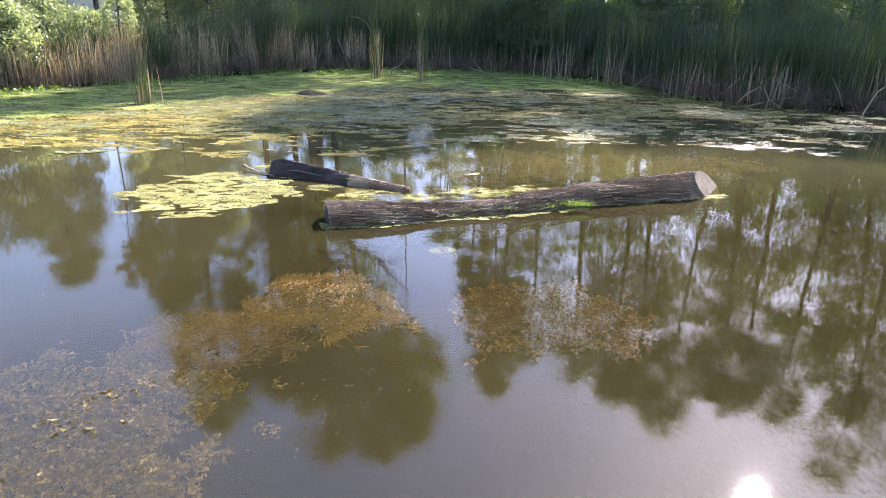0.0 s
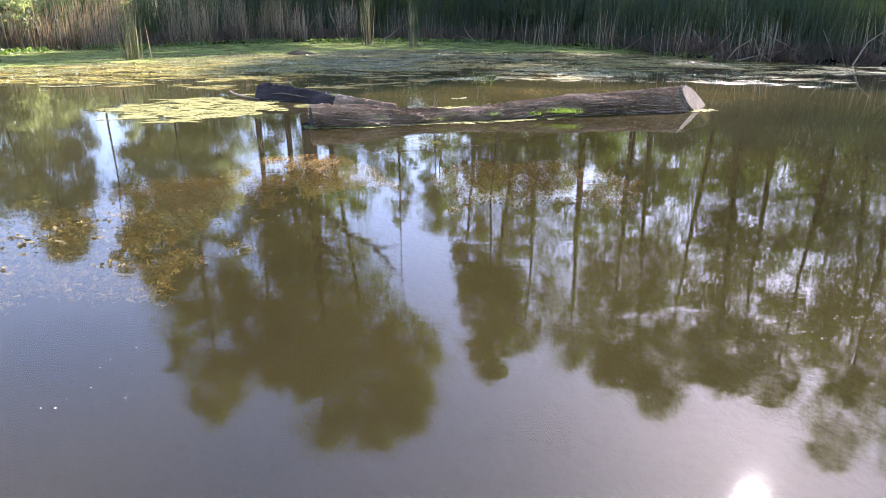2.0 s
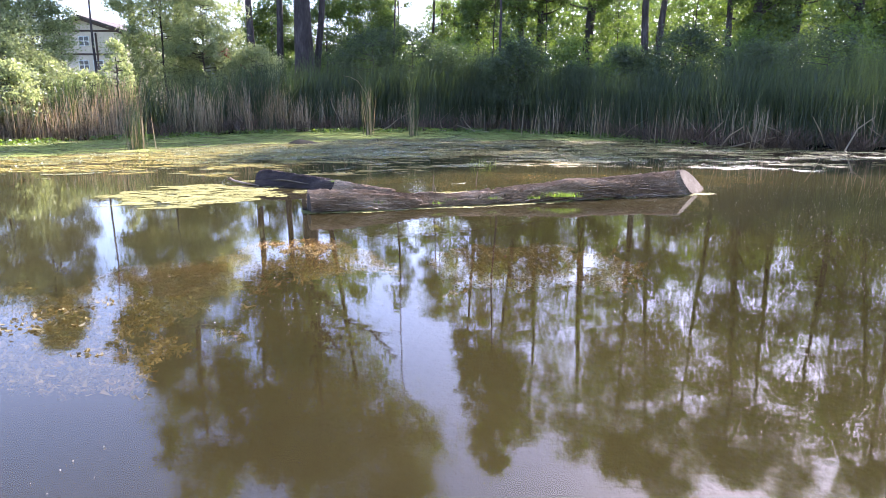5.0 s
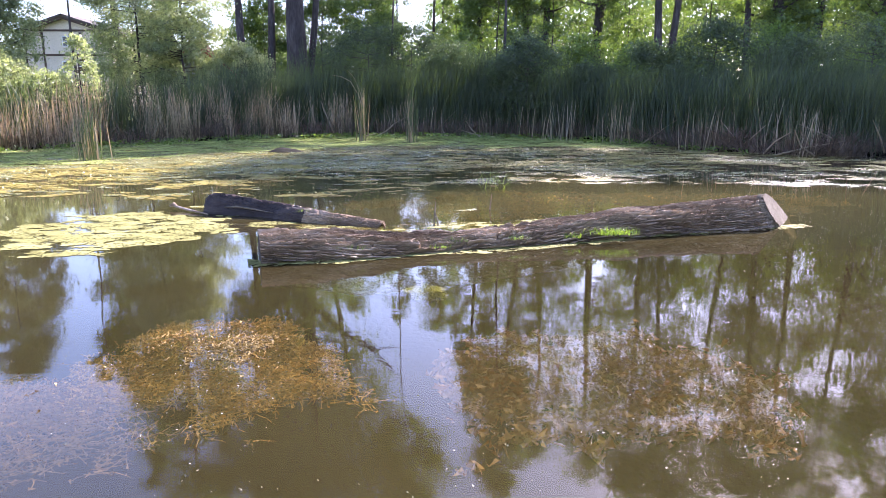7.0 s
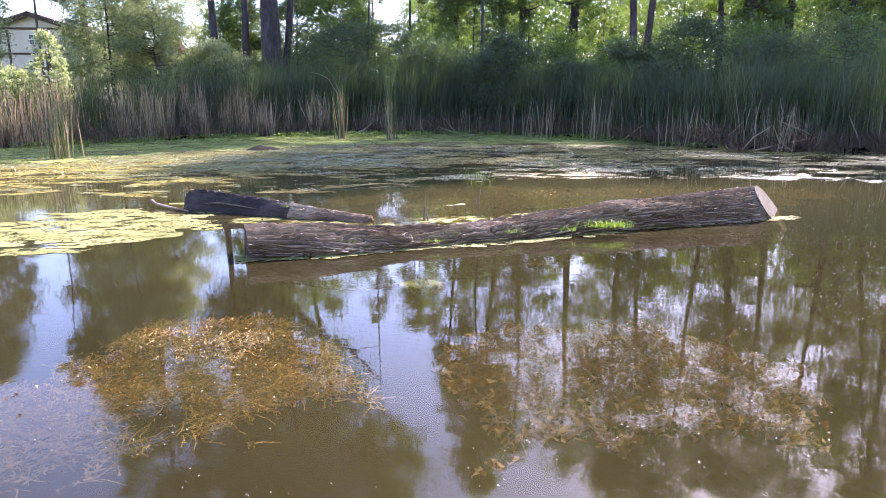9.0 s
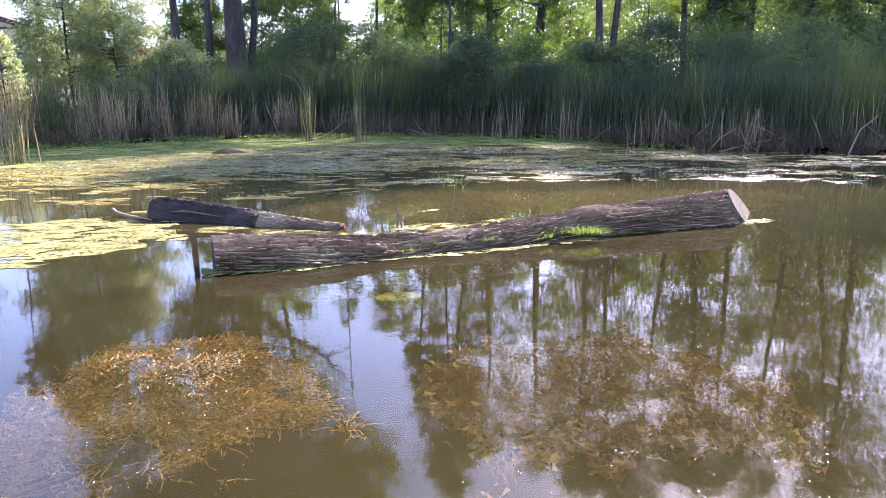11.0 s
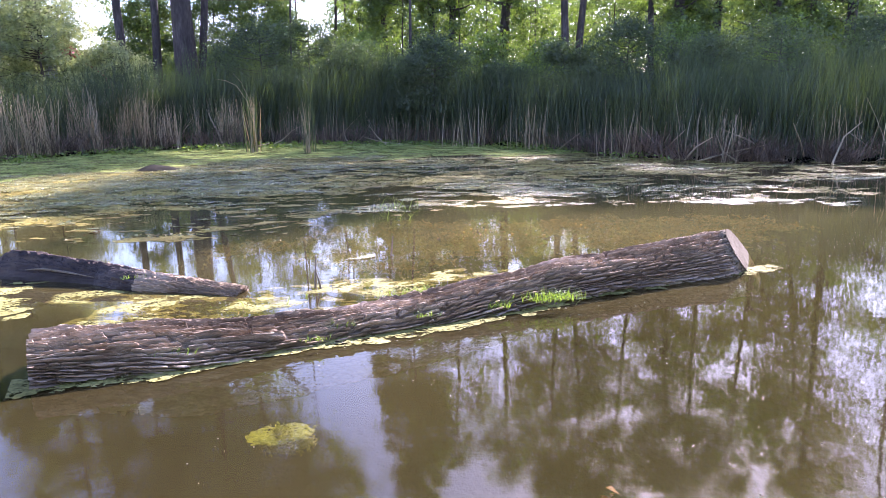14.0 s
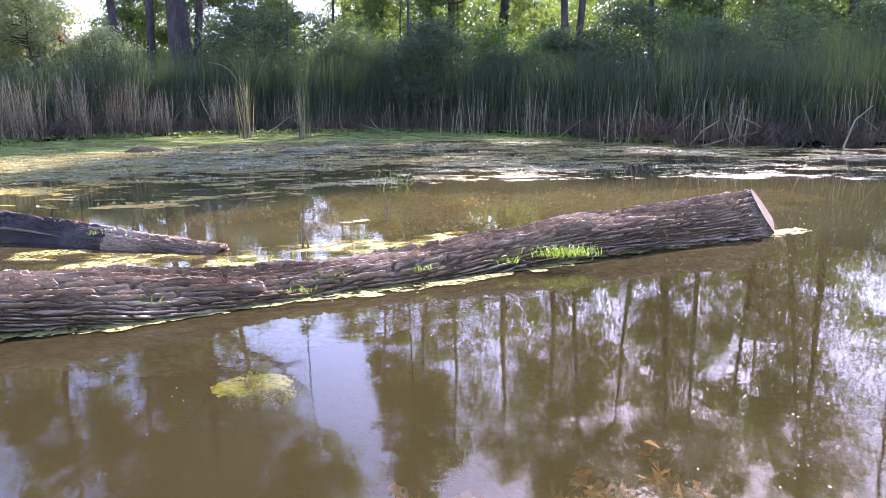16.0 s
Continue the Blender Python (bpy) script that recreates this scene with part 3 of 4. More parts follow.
def duckweed(X, Y):
    e = Y - (shore(X) - 6.0 - 2.2 * np.clip((-X - 2) / 6, 0, 1) + 7.0 * np.clip((X - 5) / 4, 0, 1))
    return np.minimum(0.25 * e + 0.9 * (fbm(X * 0.5, Y * 1.1, 5, 41.0) - 0.5), fbm(X * 1.3, Y * 2.4, 4, 42.0) - 0.27)


for name, fn, area, z, relief, m, label in (
    ("algae_mat", near_mat, (-6.2, -1.8, 7.9, 11.9, 0.035, 0.035), 0.004, 0.018, M_ALGAE_NEAR, "pale yellow-green floating algae mat with dark holes"),
    ("algae_mat", between_mat, (-3.7, 2.8, 8.8, 12.1, 0.035, 0.035), -0.004, 0.022, M_ALGAE_NEAR, "pale yellow-green algae scum caught between two logs"),
    ("algae_fringe", fringe, (-2.2, 5.1, 7.7, 10.4, 0.025, 0.025), 0.006, 0.012, M_ALGAE_NEAR, "yellow-green scum along the log's waterline"),
    ("algae_film", thin_film, (-26, 16, 10.5, 25, 0.07, 0.06), 0.003, 0.006, M_FILM, "thin olive brown algae skin on dark water"),
    ("algae_rafts", patchy, (-26, 16, 10.5, 26, 0.065, 0.05), 0.010, 0.014, M_ALGAE_FAR, "patchy olive algae rafts streaked across dark water"),
    ("duckweed", duckweed, (-27, 16, 14, 31, 0.14, 0.14), 0.009, 0.02, M_DUCKWEED, "bright green duckweed carpet along the reeds"),
):
    ob = new(name, film_mesh(name, fn, *area, z, relief, m))
    tagged(ob, label, "algae", kind="stuff")


# ---- water weeds ----
def strands(r, roots, length, width, heading):
    """Thin trailing stems lying just under the surface: flat ribbons of four joints with small leaves on them."""
    n = len(roots)
    a = heading + r.normal(0, 0.9, n)
    turn = r.normal(0, 0.5, n)
    ln = length * r.uniform(0.5, 1.3, n) / 3
    p, rows, buds = roots.copy(), [], []
    for k in range(4):
        d = np.stack((np.cos(a), np.sin(a), np.zeros(n)), 1)
        w = np.stack((-d[:, 1], d[:, 0], r.normal(0, 0.5, n)), 1) * (width * (1.0 - 0.22 * k))
        rows.append((p - w, p + w))
        buds.append(p + w * r.uniform(-3, 3, (n, 1)))
        p = p + d * ln[:, None]
        p[:, 2] += r.normal(0, 0.010, n)
        p[:, 2] = np.minimum(p[:, 2], 0.006)
        a = a + turn * 0.6 + r.normal(0, 0.25, n)
    v = np.concatenate([q for pair in rows for q in pair])
    i = np.arange(n)
    f = []
    for k in range(3):
        q = np.stack((i + 2 * k * n, i + (2 * k + 1) * n, i + (2 * k + 3) * n, i + (2 * k + 2) * n), 1)
        f += q.tolist()
    return v, f, np.concatenate(buds)


def weed_bed(name, seed, cx, cy, rx, ry, count, top, label, material, size=0.02, shear=0.0, heading=0.4, ragged=1.5, stem=0.16):
    r = np.random.default_rng(seed)
    x, y = r.uniform(-1.5, 1.5, count * 6), r.uniform(-1.5, 1.5, count * 6)
    q = np.sqrt(x * x + y * y)
    x, y = cx + rx * x - shear * ry * y, cy + ry * y
    n = 0.65 * fbm(x * 1.6, y * 1.6, 4, seed) + 0.35 * fbm(x * 6, y * 6, 3, seed + 1)
    fine = fbm(x * 9 + 3, y * 9, 3, seed + 2)
    dense = np.clip(1.18 - q + 1.35 * ragged * (n - 0.5), 0, 1) * np.clip((fine - 0.30) * 3.2, 0.12, 1)
    keep = r.uniform(0, 1, len(x)) < dense ** 0.9
    x, y, dense = x[keep][:count], y[keep][:count], dense[keep][:count]
    z = top - 0.05 * (1 - dense) - np.abs(r.normal(0, 0.018, len(x)))
    v, f, buds = strands(r, np.stack((x, y, z), 1), stem, 0.0036, heading)
    pick = r.permutation(len(buds))[:int(len(buds) * 0.75)]
    lv, lf = leaves(r, buds[pick], size * 1.25, 0.42, 0.0, 0.55, 3)
    lv[:, 2] = np.minimum(lv[:, 2], 0.016)
    sv, sf = join(((v, f), (lv, lf)))
    ob = new(name, mesh_from(name, sv, sf, material))
    return tagged(ob, label, "water weed", kind="stuff")


weed_bed("pondweed", 61, -1.12, 6.0, 0.60, 0.92, 22000, -0.009, "golden brown stringy pondweed bed reaching the surface", M_WEED, 0.022, 0.30, 0.4, 1.9, 0.13)
weed_bed("pondweed", 62, -2.9, 3.65, 1.15, 1.0, 13000, -0.024, "olive brown pondweed bed under murky water", M_WEED_OLIVE, 0.044, 0.0, 0.3, 2.2, 0.06)
# these two lie shallow; the dimmed leaf colour stands in for depth
weed_bed("pondweed", 63, 1.15, 5.9, 0.95, 0.75, 6000, -0.04, "rusty pondweed bed under murky water, dimness of depth put into its colour", M_WEED_DIMMED, 0.055, 0.0, 0.2, 1.5, 0.06)
weed_bed("pondweed", 64, -2.1, 5.1, 0.7, 0.55, 3500, -0.03, "thin rusty pondweed, its fading into deeper water put into the colour", M_WEED_DIMMED, 0.022, 0.0, 0.3, 1.8)


weed_bed("pondweed", 65, 2.6, 12.4, 3.0, 1.1, 9000, -0.03, "olive pondweed lying under the water behind the log", M_WEED_OLIVE, 0.06, 0.0, 0.1, 1.6, 0.2)


def green_clump(seed, cx, cy, rx, ry, z, label):
    def fld(X, Y):
        return blob(X, Y, cx, cy, rx, ry, 8) + 1.1 * (fbm(X * 7, Y * 11, 5, seed, 0.6) - 0.5)
    ob = new("algae_clump", film_mesh("algae_clump", fld, cx - rx * 1.6, cx + rx * 1.6, cy - ry * 1.8, cy + ry * 1.8, 0.012, 0.010, z, 0.02, M_SLIME))
    return tagged(ob, label, "algae", kind="stuff")


green_clump(71, 0.13, 7.55, 0.18, 0.115, -0.040, "bright yellow-green filament algae clump floating by itself")


M_FILAMENT = leaf_mat("filament_algae", (0.11, 0.135, 0.008), (0.33, 0.37, 0.028), (1.0, 1.0, 0.5), 0.3, 0.6, 2.0)
weed_bed("filament_algae", 72, 0.13, 7.55, 0.13, 0.085, 2200, -0.024, "tangled yellow-green filaments over the algae clump", M_FILAMENT, 0.010, 0.0, 0.2, 2.2, 0.05)


# ---- grass on the log ----
def tuft(name, seed, at, spread, count, height, label, material=M_GRASS, width=0.006, group=""):
    r = np.random.default_rng(seed)
    roots = np.stack((r.normal(0, spread[0], count), r.normal(0, spread[1], count), np.zeros(count)), 1)
    v, f = blades(r, roots, height * r.uniform(0.4, 1.1, count), width, 0.35, 0.5)
    base = thing(name, at, label, "grass", group)
    tagged(part("grass", mesh_from("grass", v, f, material), base), kind="stuff")
    return base


for i, (x, y, z, sx_, sy_, n, h, lab) in enumerate((
        (2.20, 9.22, 0.09, 0.13, 0.045, 190, 0.095, "fresh green grass tuft growing on the log"), (1.76, 9.20, 0.06, 0.045, 0.03, 70, 0.07, "small green grass tuft growing on the log"),
        (1.14, 9.60, 0.03, 0.12, 0.06, 220, 0.13, "bright green grass tuft behind the log"), (-0.58, 8.50, 0.10, 0.06, 0.025, 26, 0.055, "sparse grass sprouting from the log bark"),
        (0.50, 8.88, 0.09, 0.06, 0.025, 34, 0.055, "sparse grass sprouting from the log bark"), (0.32, 8.66, 0.07, 0.05, 0.025, 24, 0.05, "sparse grass sprouting from the log bark"),
        (1.13, 8.98, 0.09, 0.06, 0.025, 30, 0.05, "sparse grass sprouting from the log bark"), (-1.35, 10.22, 0.18, 0.06, 0.025, 16, 0.05, "sparse grass on the split log"))):
    tuft("grass_tuft", 81 + i, (x, y, z), (sx_, sy_), n, h, lab, group="tufts on the logs")


# ---- cattails and dry reeds ----
def reed_stand(name, seed, x0, x1, depth0, depth1, count, h0, h1, material, width, label, lean=0.10, curl=0.22, category="cattail"):
    r = np.random.default_rng(seed)
    x = r.uniform(x0, x1, count * 2)
    y = shore(x) + r.uniform(depth0, depth1, count * 2)
    keep = fbm(x * 0.9, y * 0.9, 3, seed) > (0.40 if material is M_DRY else 0.34)
    x, y = x[keep][:count], y[keep][:count]
    z = np.maximum(bank_height(x, y), -0.12)
    h = (h0 + (h1 - h0) * r.beta(1.6, 1.4, len(x))) * (0.60 + 0.80 * fbm(x * 0.55, y * 0.4, 3, seed + 5))
    ln = np.where(r.uniform(0, 1, len(x)) < (0.10 if material is M_DRY else 0.03), 6.0, 1.0) * lean
    v, f = blades(r, np.stack((x, y, z), 1), h, width, ln, curl, None, 0.55 if material is M_DRY else 0.12)
    return tagged(new(name, mesh_from(name, v, f, material)), label, category, kind="stuff")


k = 0
STANDS = (  # x from, to, green per metre, green height, dry per metre, dry height
    (-21, -13, 160, 1.7, 230, 1.8), (-13, -9, 220, 2.0, 300, 1.9), (-9, -6, 420, 2.6, 300, 1.9), (-6, -3, 560, 2.8, 240, 1.7), (-3, 0.5, 640, 2.8, 90, 1.4),
    (0.5, 4, 660, 2.8, 60, 1.3), (4, 8, 600, 2.4, 70, 1.4), (8, 12, 600, 2.35, 70, 1.5), (12, 17, 600, 2.6, 70, 1.5), (17, 26, 520, 2.8, 80, 1.4))
for x0, x1, ng, hg, nd, hd in STANDS:
    k += 1
    w = x1 - x0
    reed_stand("cattails", 100 + k, x0, x1, 0.8, 6.5, int(ng * 2.0 * w), hg * 0.5, hg * 1.12, M_REED, 0.020, "tall dense green cattail stand at the pond's edge", 0.09, 0.18)
    reed_stand("dry_reeds", 130 + k, x0, x1, -0.2, 1.7, int(nd * (0.85 if x0 < -3 else 0.5) * w), hd * 0.16, hd * 0.98, M_DRY, 0.014, "dry tan reed stems standing in front of green cattails", 0.11, 0.04, "reed")
    reed_stand("young_cattails", 160 + k, x0, x1, -0.1, 1.2, int((40 if x0 < -3 else 70) * w), 0.5, 1.7, M_REED, 0.016, "short green cattail leaves among dry stems", 0.12, 0.2)
    reed_stand("reed_litter", 190 + k, x0, x1, -0.45 if x0 > 4 else -0.1, 0.7, int((430 if x0 > 4 else 190) * w), 0.25, 0.80, M_LITTER, 0.022, "matted brown dead reed litter at the waterline", 0.9, 0.5, "reed litter")


STEMS = {}
for nm, m, w, ln, cu in (("leaf", M_REED, 0.009, 0.05, 0.09), ("dry_stem", M_DRY, 0.018, 0.10, 0.04)):
    rs = np.random.default_rng(200)
    STEMS[nm] = [mesh_from(nm, *blades(rs, np.zeros((1, 3)), np.ones(1), w, ln, cu), m) for _ in range(8)]


def reed_clump(seed, at, spread, green, dry, h, label):
    r = np.random.default_rng(seed)
    base = thing("reed_clump", at, label, "reed clump", "clumps standing in the pond")
    for nm, n, hh in (("leaf", green, h), ("dry_stem", dry, h * 0.62)):
        for _ in range(n):
            ob = part(nm, STEMS[nm][r.integers(8)], base)
            k = hh * r.uniform(0.5, 1.1)
            ob.matrix_basis = Matrix.Translation((r.normal(0, spread), r.normal(0, spread * 0.7), -0.05)) @ Matrix.Rotation(r.uniform(0, 6.28), 4, "Z") @ Matrix.Diagonal((k, k, k, 1)) 
    return base


reed_clump(201, (-8.30, 19.0, 0), 0.14, 60, 40, 1.7, "clump of dry and green reeds standing in duckweed")
reed_clump(202, (-2.2, 26.4, 0), 0.10, 22, 16, 2.9, "tall green cattail clump standing in duckweed")
reed_clump(203, (-0.4, 25.8, 0), 0.08, 18, 16, 2.7, "tall green cattail clump standing in duckweed")
reed_clump(204, (5.1, 27.2, 0), 0.40, 20, 34, 2.3, "grey dry reed clump at the shaded edge")
reed_clump(205, (6.9, 25.4, 0), 0.40, 20, 34, 2.3, "grey dry reed clump at the shaded edge")
reed_clump(206, (8.7, 22.4, 0), 0.45, 10, 30, 2.1, "grey dry reed clump at the shaded edge")
reed_clump(207, (10.6, 20.5, 0), 0.45, 10, 30, 2.1, "grey dry reed clump at the shaded edge")


bent = thing("bent_reed", (-2.15, 26.2, 0), "pale dead reed bent over in an arch", "reed")
pv, pf = join((tube([(0.1, 0, 0), (0.05, 0, 0.9), (-0.1, 0, 1.6), (-0.4, 0, 2.1), (-0.7, 0, 2.25), (-1.0, 0, 2.3)], (0.011, 0.010, 0.009, 0.008, 0.006, 0.003), 6),
               tube([(0.1, 0, 0), (0.07, 0, 1.0), (-0.05, 0, 1.7), (-0.25, 0, 2.2), (-0.5, 0, 2.5)], (0.010, 0.009, 0.008, 0.006, 0.003), 6)))
part("stem", mesh_from("stem", pv, pf, M_DRY, True), bent)

# ---- trees and shrubs ----
def tree(name, seed, x, y, height, crown_from, radius, trunk_r, count, leaf, label, material=M_LEAF, lean=(0.0, 0.0), clumps=46, category="tree", shape=1.0, droop=0.1):
    """Trunk with limbs as one part, the crown of small leaves as another."""
    r = np.random.default_rng(seed)
    z0 = float(bank_height(np.array([x]), np.array([y]))[0]) - 0.15
    base = thing(name, (x, y, z0), label, category)
    n = 12
    t = np.linspace(0, 1, n)
    wob = np.cumsum(r.normal(0, 0.05, (n, 2)), 0) * height * 0.12
    path = np.stack((lean[0] * t * height + wob[:, 0] * t, lean[1] * t * height + wob[:, 1] * t, t * height * 0.93), 1)
    flare = 1 + 0.5 * np.exp(-t * 18)
    pieces = [tube(path, trunk_r * (1 - 0.88 * t) * flare, 10)]
    cents = []
    span = height - crown_from
    for c in range(clumps):
        q = r.uniform(0, 1)
        zc = crown_from + span * q
        ring = radius * shape * math.sin(math.pi * min(0.97, 0.16 + 0.80 * q)) ** 0.75 * r.uniform(0.25, 1.0) ** 0.6
        a = r.uniform(0, 2 * math.pi)
        tt = min(0.98, max(0.05, (zc - 0.25 * ring) / (height * 0.93)))
        s = np.array([np.interp(tt, t, path[:, m]) for m in range(3)])
        e = np.array((np.interp(zc / height, t, path[:, 0]) + ring * math.cos(a), np.interp(zc / height, t, path[:, 1]) + ring * math.sin(a), zc))
        cents.append(e)
        if c % 2 == 0 and ring > 0.3:
            m1 = s * 0.5 + e * 0.5 + np.array((0, 0, -0.06 * ring))
            r0 = max(0.018, trunk_r * (1 - 0.88 * tt) * 0.42)
            pieces.append(tube([s, m1, e], (r0, r0 * 0.6, r0 * 0.2), 5))
    v, f = join(pieces)
    part("trunk", mesh_from("trunk", v, f, M_TRUNK, True), base)
    cents = np.array(cents)
    per = count // clumps
    sz = radius * r.uniform(0.10, 0.26, clumps)
    ball = r.normal(size=(clumps * per, 3))
    pos = np.repeat(cents, per, 0) + ball * np.repeat(sz * 0.85, per)[:, None] * np.array((1, 1, 0.7))
    pos[:, 2] = np.maximum(pos[:, 2], 0.15)
    v, f = leaves(r, pos, leaf, 0.6, droop, 0.2, 3)
    part("crown", mesh_from("crown", v, f, material), base)
    return base


TREES = (  # x, y, height, crown from, crown radius, trunk radius, lean x
    (-21.0, 50.0, 21.0, 8.5, 3.0, 0.3, 0.0), (-17.5, 50.0, 32.0, 16.0, 4.0, 0.38, 0.0), (-12.4, 50.0, 30.0, 12.0, 3.4, 0.3, -0.03), (-10.9, 50.5, 32.0, 10.8, 3.2, 0.28, 0.06),
    (-8.7, 49.5, 35.5, 10.8, 5.2, 0.72, 0.0), (-8.4, 50.5, 36.0, 20.5, 4.6, 0.26, 0.1), (-2.4, 50.5, 34.0, 23.5, 3.8, 0.075, 0.02), (4.9, 44.0, 25.5, 16.2, 2.3, 0.1, 0.0),
    (4.2, 55.0, 24.0, 7.2, 1.9, 0.28, 0.0), (8.0, 55.0, 27.5, 7.2, 2.6, 0.32, -0.02), (9.2, 55.5, 29.0, 7.9, 3.2, 0.32, 0.01), (13.0, 55.0, 31.0, 7.2, 3.8, 0.44, 0.03),
    (15.8, 48.0, 28.5, 8.6, 3.6, 0.3, -0.05), (16.5, 48.4, 29.0, 9.4, 3.6, 0.28, 0.06), (21.8, 48.0, 32.0, 7.2, 3.8, 0.24, -0.04), (23.0, 48.0, 28.0, 5.0, 3.4, 0.44, 0.06),
    (26.2, 48.0, 30.0, 4.5, 3.8, 0.32, 0.04), (30.6, 48.0, 31.0, 4.0, 4.2, 0.34, 0.0), (32.0, 47.5, 30.0, 4.0, 3.8, 0.3, 0.12), (35.5, 47.0, 36.0, 4.0, 5.0, 0.4, 0.02),
    (42.0, 46.0, 37.0, 3.5, 5.8, 0.4, 0.0), (49.0, 45.0, 35.0, 3.0, 6.0, 0.4, 0.0), (38.0, 56.0, 30.0, 3.0, 5.5, 0.3, 0.0),
)
for i, (x, y, h, cf, cr, tr, ln) in enumerate(TREES):
    tree("tree", 300 + i, x, y, h, cf, cr, tr, 34000 if x < -6 else 17000 if 5 < x < 10 else 20000 if x < 14.5 else 24000 if x < 25 else 27000, 0.205, "tall slender broadleaf tree with dark trunk beyond the reeds", lean=(ln, 0.0), clumps=150)
big = [o for o in bpy.data.objects if o.name.startswith("tree") and abs(o.location.x + 8.7) < 0.01][0]
lv, lf = join((tube([(0.5, 0, 13.2), (2.4, 0, 15.4), (4.4, 0.2, 16.6), (7.0, 0.3, 19.6)], (0.30, 0.22, 0.15, 0.04), 8), tube([(3.6, 0.1, 16.2), (5.2, -0.2, 16.7), (6.8, -0.4, 16.2)], (0.13, 0.08, 0.03), 6)))
part("limb", mesh_from("limb", lv, lf, M_TRUNK, True), big, "long bare leaning limb")
for i, (x, y, h, cf, cr, tr, n) in enumerate(((-6.6, 60, 17.0, 7.5, 2.6, 0.13, 9000), (-3.4, 62, 15.0, 9.0, 2.0, 0.11, 5000), (-2.2, 60, 18.0, 8.5, 1.7, 0.12, 5000), (0.6, 61, 17.0, 9.5, 2.0, 0.20, 6000), (1.6, 63, 20.0, 8.5, 2.4, 0.14, 8000))):
    tree("tree", 350 + i, x, y, h, cf, cr, tr, n, 0.19, "slim open-crowned tree far behind the reeds", clumps=60)
tree("tree", 340, -22.2, 46.2, 17.5, 14.2, 1.1, 0.10, 2600, 0.19, "lone thin tree with a small crown", clumps=18)

UNDER = (  # x, y, height, radius: dark bushes standing among the reeds
    (-2.5, 33.6, 4.3, 2.3), (-0.6, 34.0, 4.4, 1.9), (1.3, 33.5, 3.6, 1.6), (4.3, 30.6, 3.8, 1.7), (7.2, 31.0, 2.6, 1.3),
    (8.9, 28.6, 3.1, 1.4), (10.7, 27.2, 3.9, 1.8), (13.3, 26.0, 3.2, 1.8), (16.5, 27.0, 3.8, 2.2), (20.0, 25.6, 4.1, 2.2), (24.0, 25.0, 4.4, 2.4))
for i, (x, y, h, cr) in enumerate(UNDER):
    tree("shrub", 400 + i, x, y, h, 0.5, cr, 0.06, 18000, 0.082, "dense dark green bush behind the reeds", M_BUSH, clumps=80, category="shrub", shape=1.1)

# bushes in a brighter leaf colour, which paints the sun on them
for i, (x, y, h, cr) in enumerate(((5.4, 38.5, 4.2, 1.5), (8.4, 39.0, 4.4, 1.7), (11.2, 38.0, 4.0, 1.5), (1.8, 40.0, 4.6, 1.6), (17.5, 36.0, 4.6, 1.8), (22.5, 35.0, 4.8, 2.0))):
    tree("shrub", 430 + i, x, y, h, 0.4, cr, 0.06, 7000, 0.13, "fresh green bush beyond the reeds, sunlight put into its bright leaf colour", M_MARSH_SUNNY_BUSH, clumps=60, category="shrub", shape=1.1)

MIDDLE = (  # x, y, height, radius: leafy young trees among the tall trunks
    (-16.0, 44, 9.0, 2.8), (-6.6, 46, 8.6, 2.4), (-4.2, 53, 9.5, 2.6), (-2.6, 46, 6.6, 2.0), (2.2, 48, 8.0, 2.2), (4.4, 44, 9.5, 2.4), (5.8, 52, 12.0, 2.8), (8.2, 46, 10.5, 2.6), (10.8, 50, 11.5, 2.8), (12.8, 45, 8.4, 2.2),
    (18.4, 46, 10.8, 2.8), (20.4, 52, 12.0, 3.0), (22.6, 44, 10.2, 2.8), (25.0, 50, 12.0, 3.2), (27.8, 44, 10.8, 3.0), (31.0, 50, 12.0, 3.4), (34.5, 43, 11.5, 3.4), (-10.6, 47, 7.6, 2.4), (15.2, 55, 9.0, 2.8), (1.2, 60, 9.0, 3.0), (-12.0, 58, 8.0, 3.0), (8.0, 62, 13.0, 3.4), (18.0, 62, 13.0, 3.6), (28, 60, 14.0, 4.0), (12, 66, 12, 3.4), (22.5, 66, 12.5, 3.8), (33, 64, 13, 4.0), (40, 58, 13, 4.0), (5, 70, 11, 3.2), (-4, 66, 9, 3.2), (46, 50, 13, 4.2), (37, 48, 12, 3.6))
for i, (x, y, h, cr) in enumerate(((-13.2, 55.0, 10.5, 2.4), (-10.0, 57.0, 11.5, 2.6), (-6.6, 56.0, 11.5, 2.6), (-4.6, 59.0, 10.5, 2.4))):
    tree("young_tree", 520 + i, x, y, h, 1.6, cr, 0.08, 9000, 0.185, "leafy young tree between tall dark trunks", M_LEAF, clumps=80, category="tree")
for i, (x, y, h, cr) in enumerate(MIDDLE):
    x, y, h = x * (y + 8) / y, y + 8, h * (1.1 if x < 3 else 1.22)
    tree("young_tree", 480 + i, x, y, h, 1.6, cr, 0.08, 10000, 0.185, "leafy young tree lit from behind among taller trunks", M_LEAF, clumps=80, category="tree")

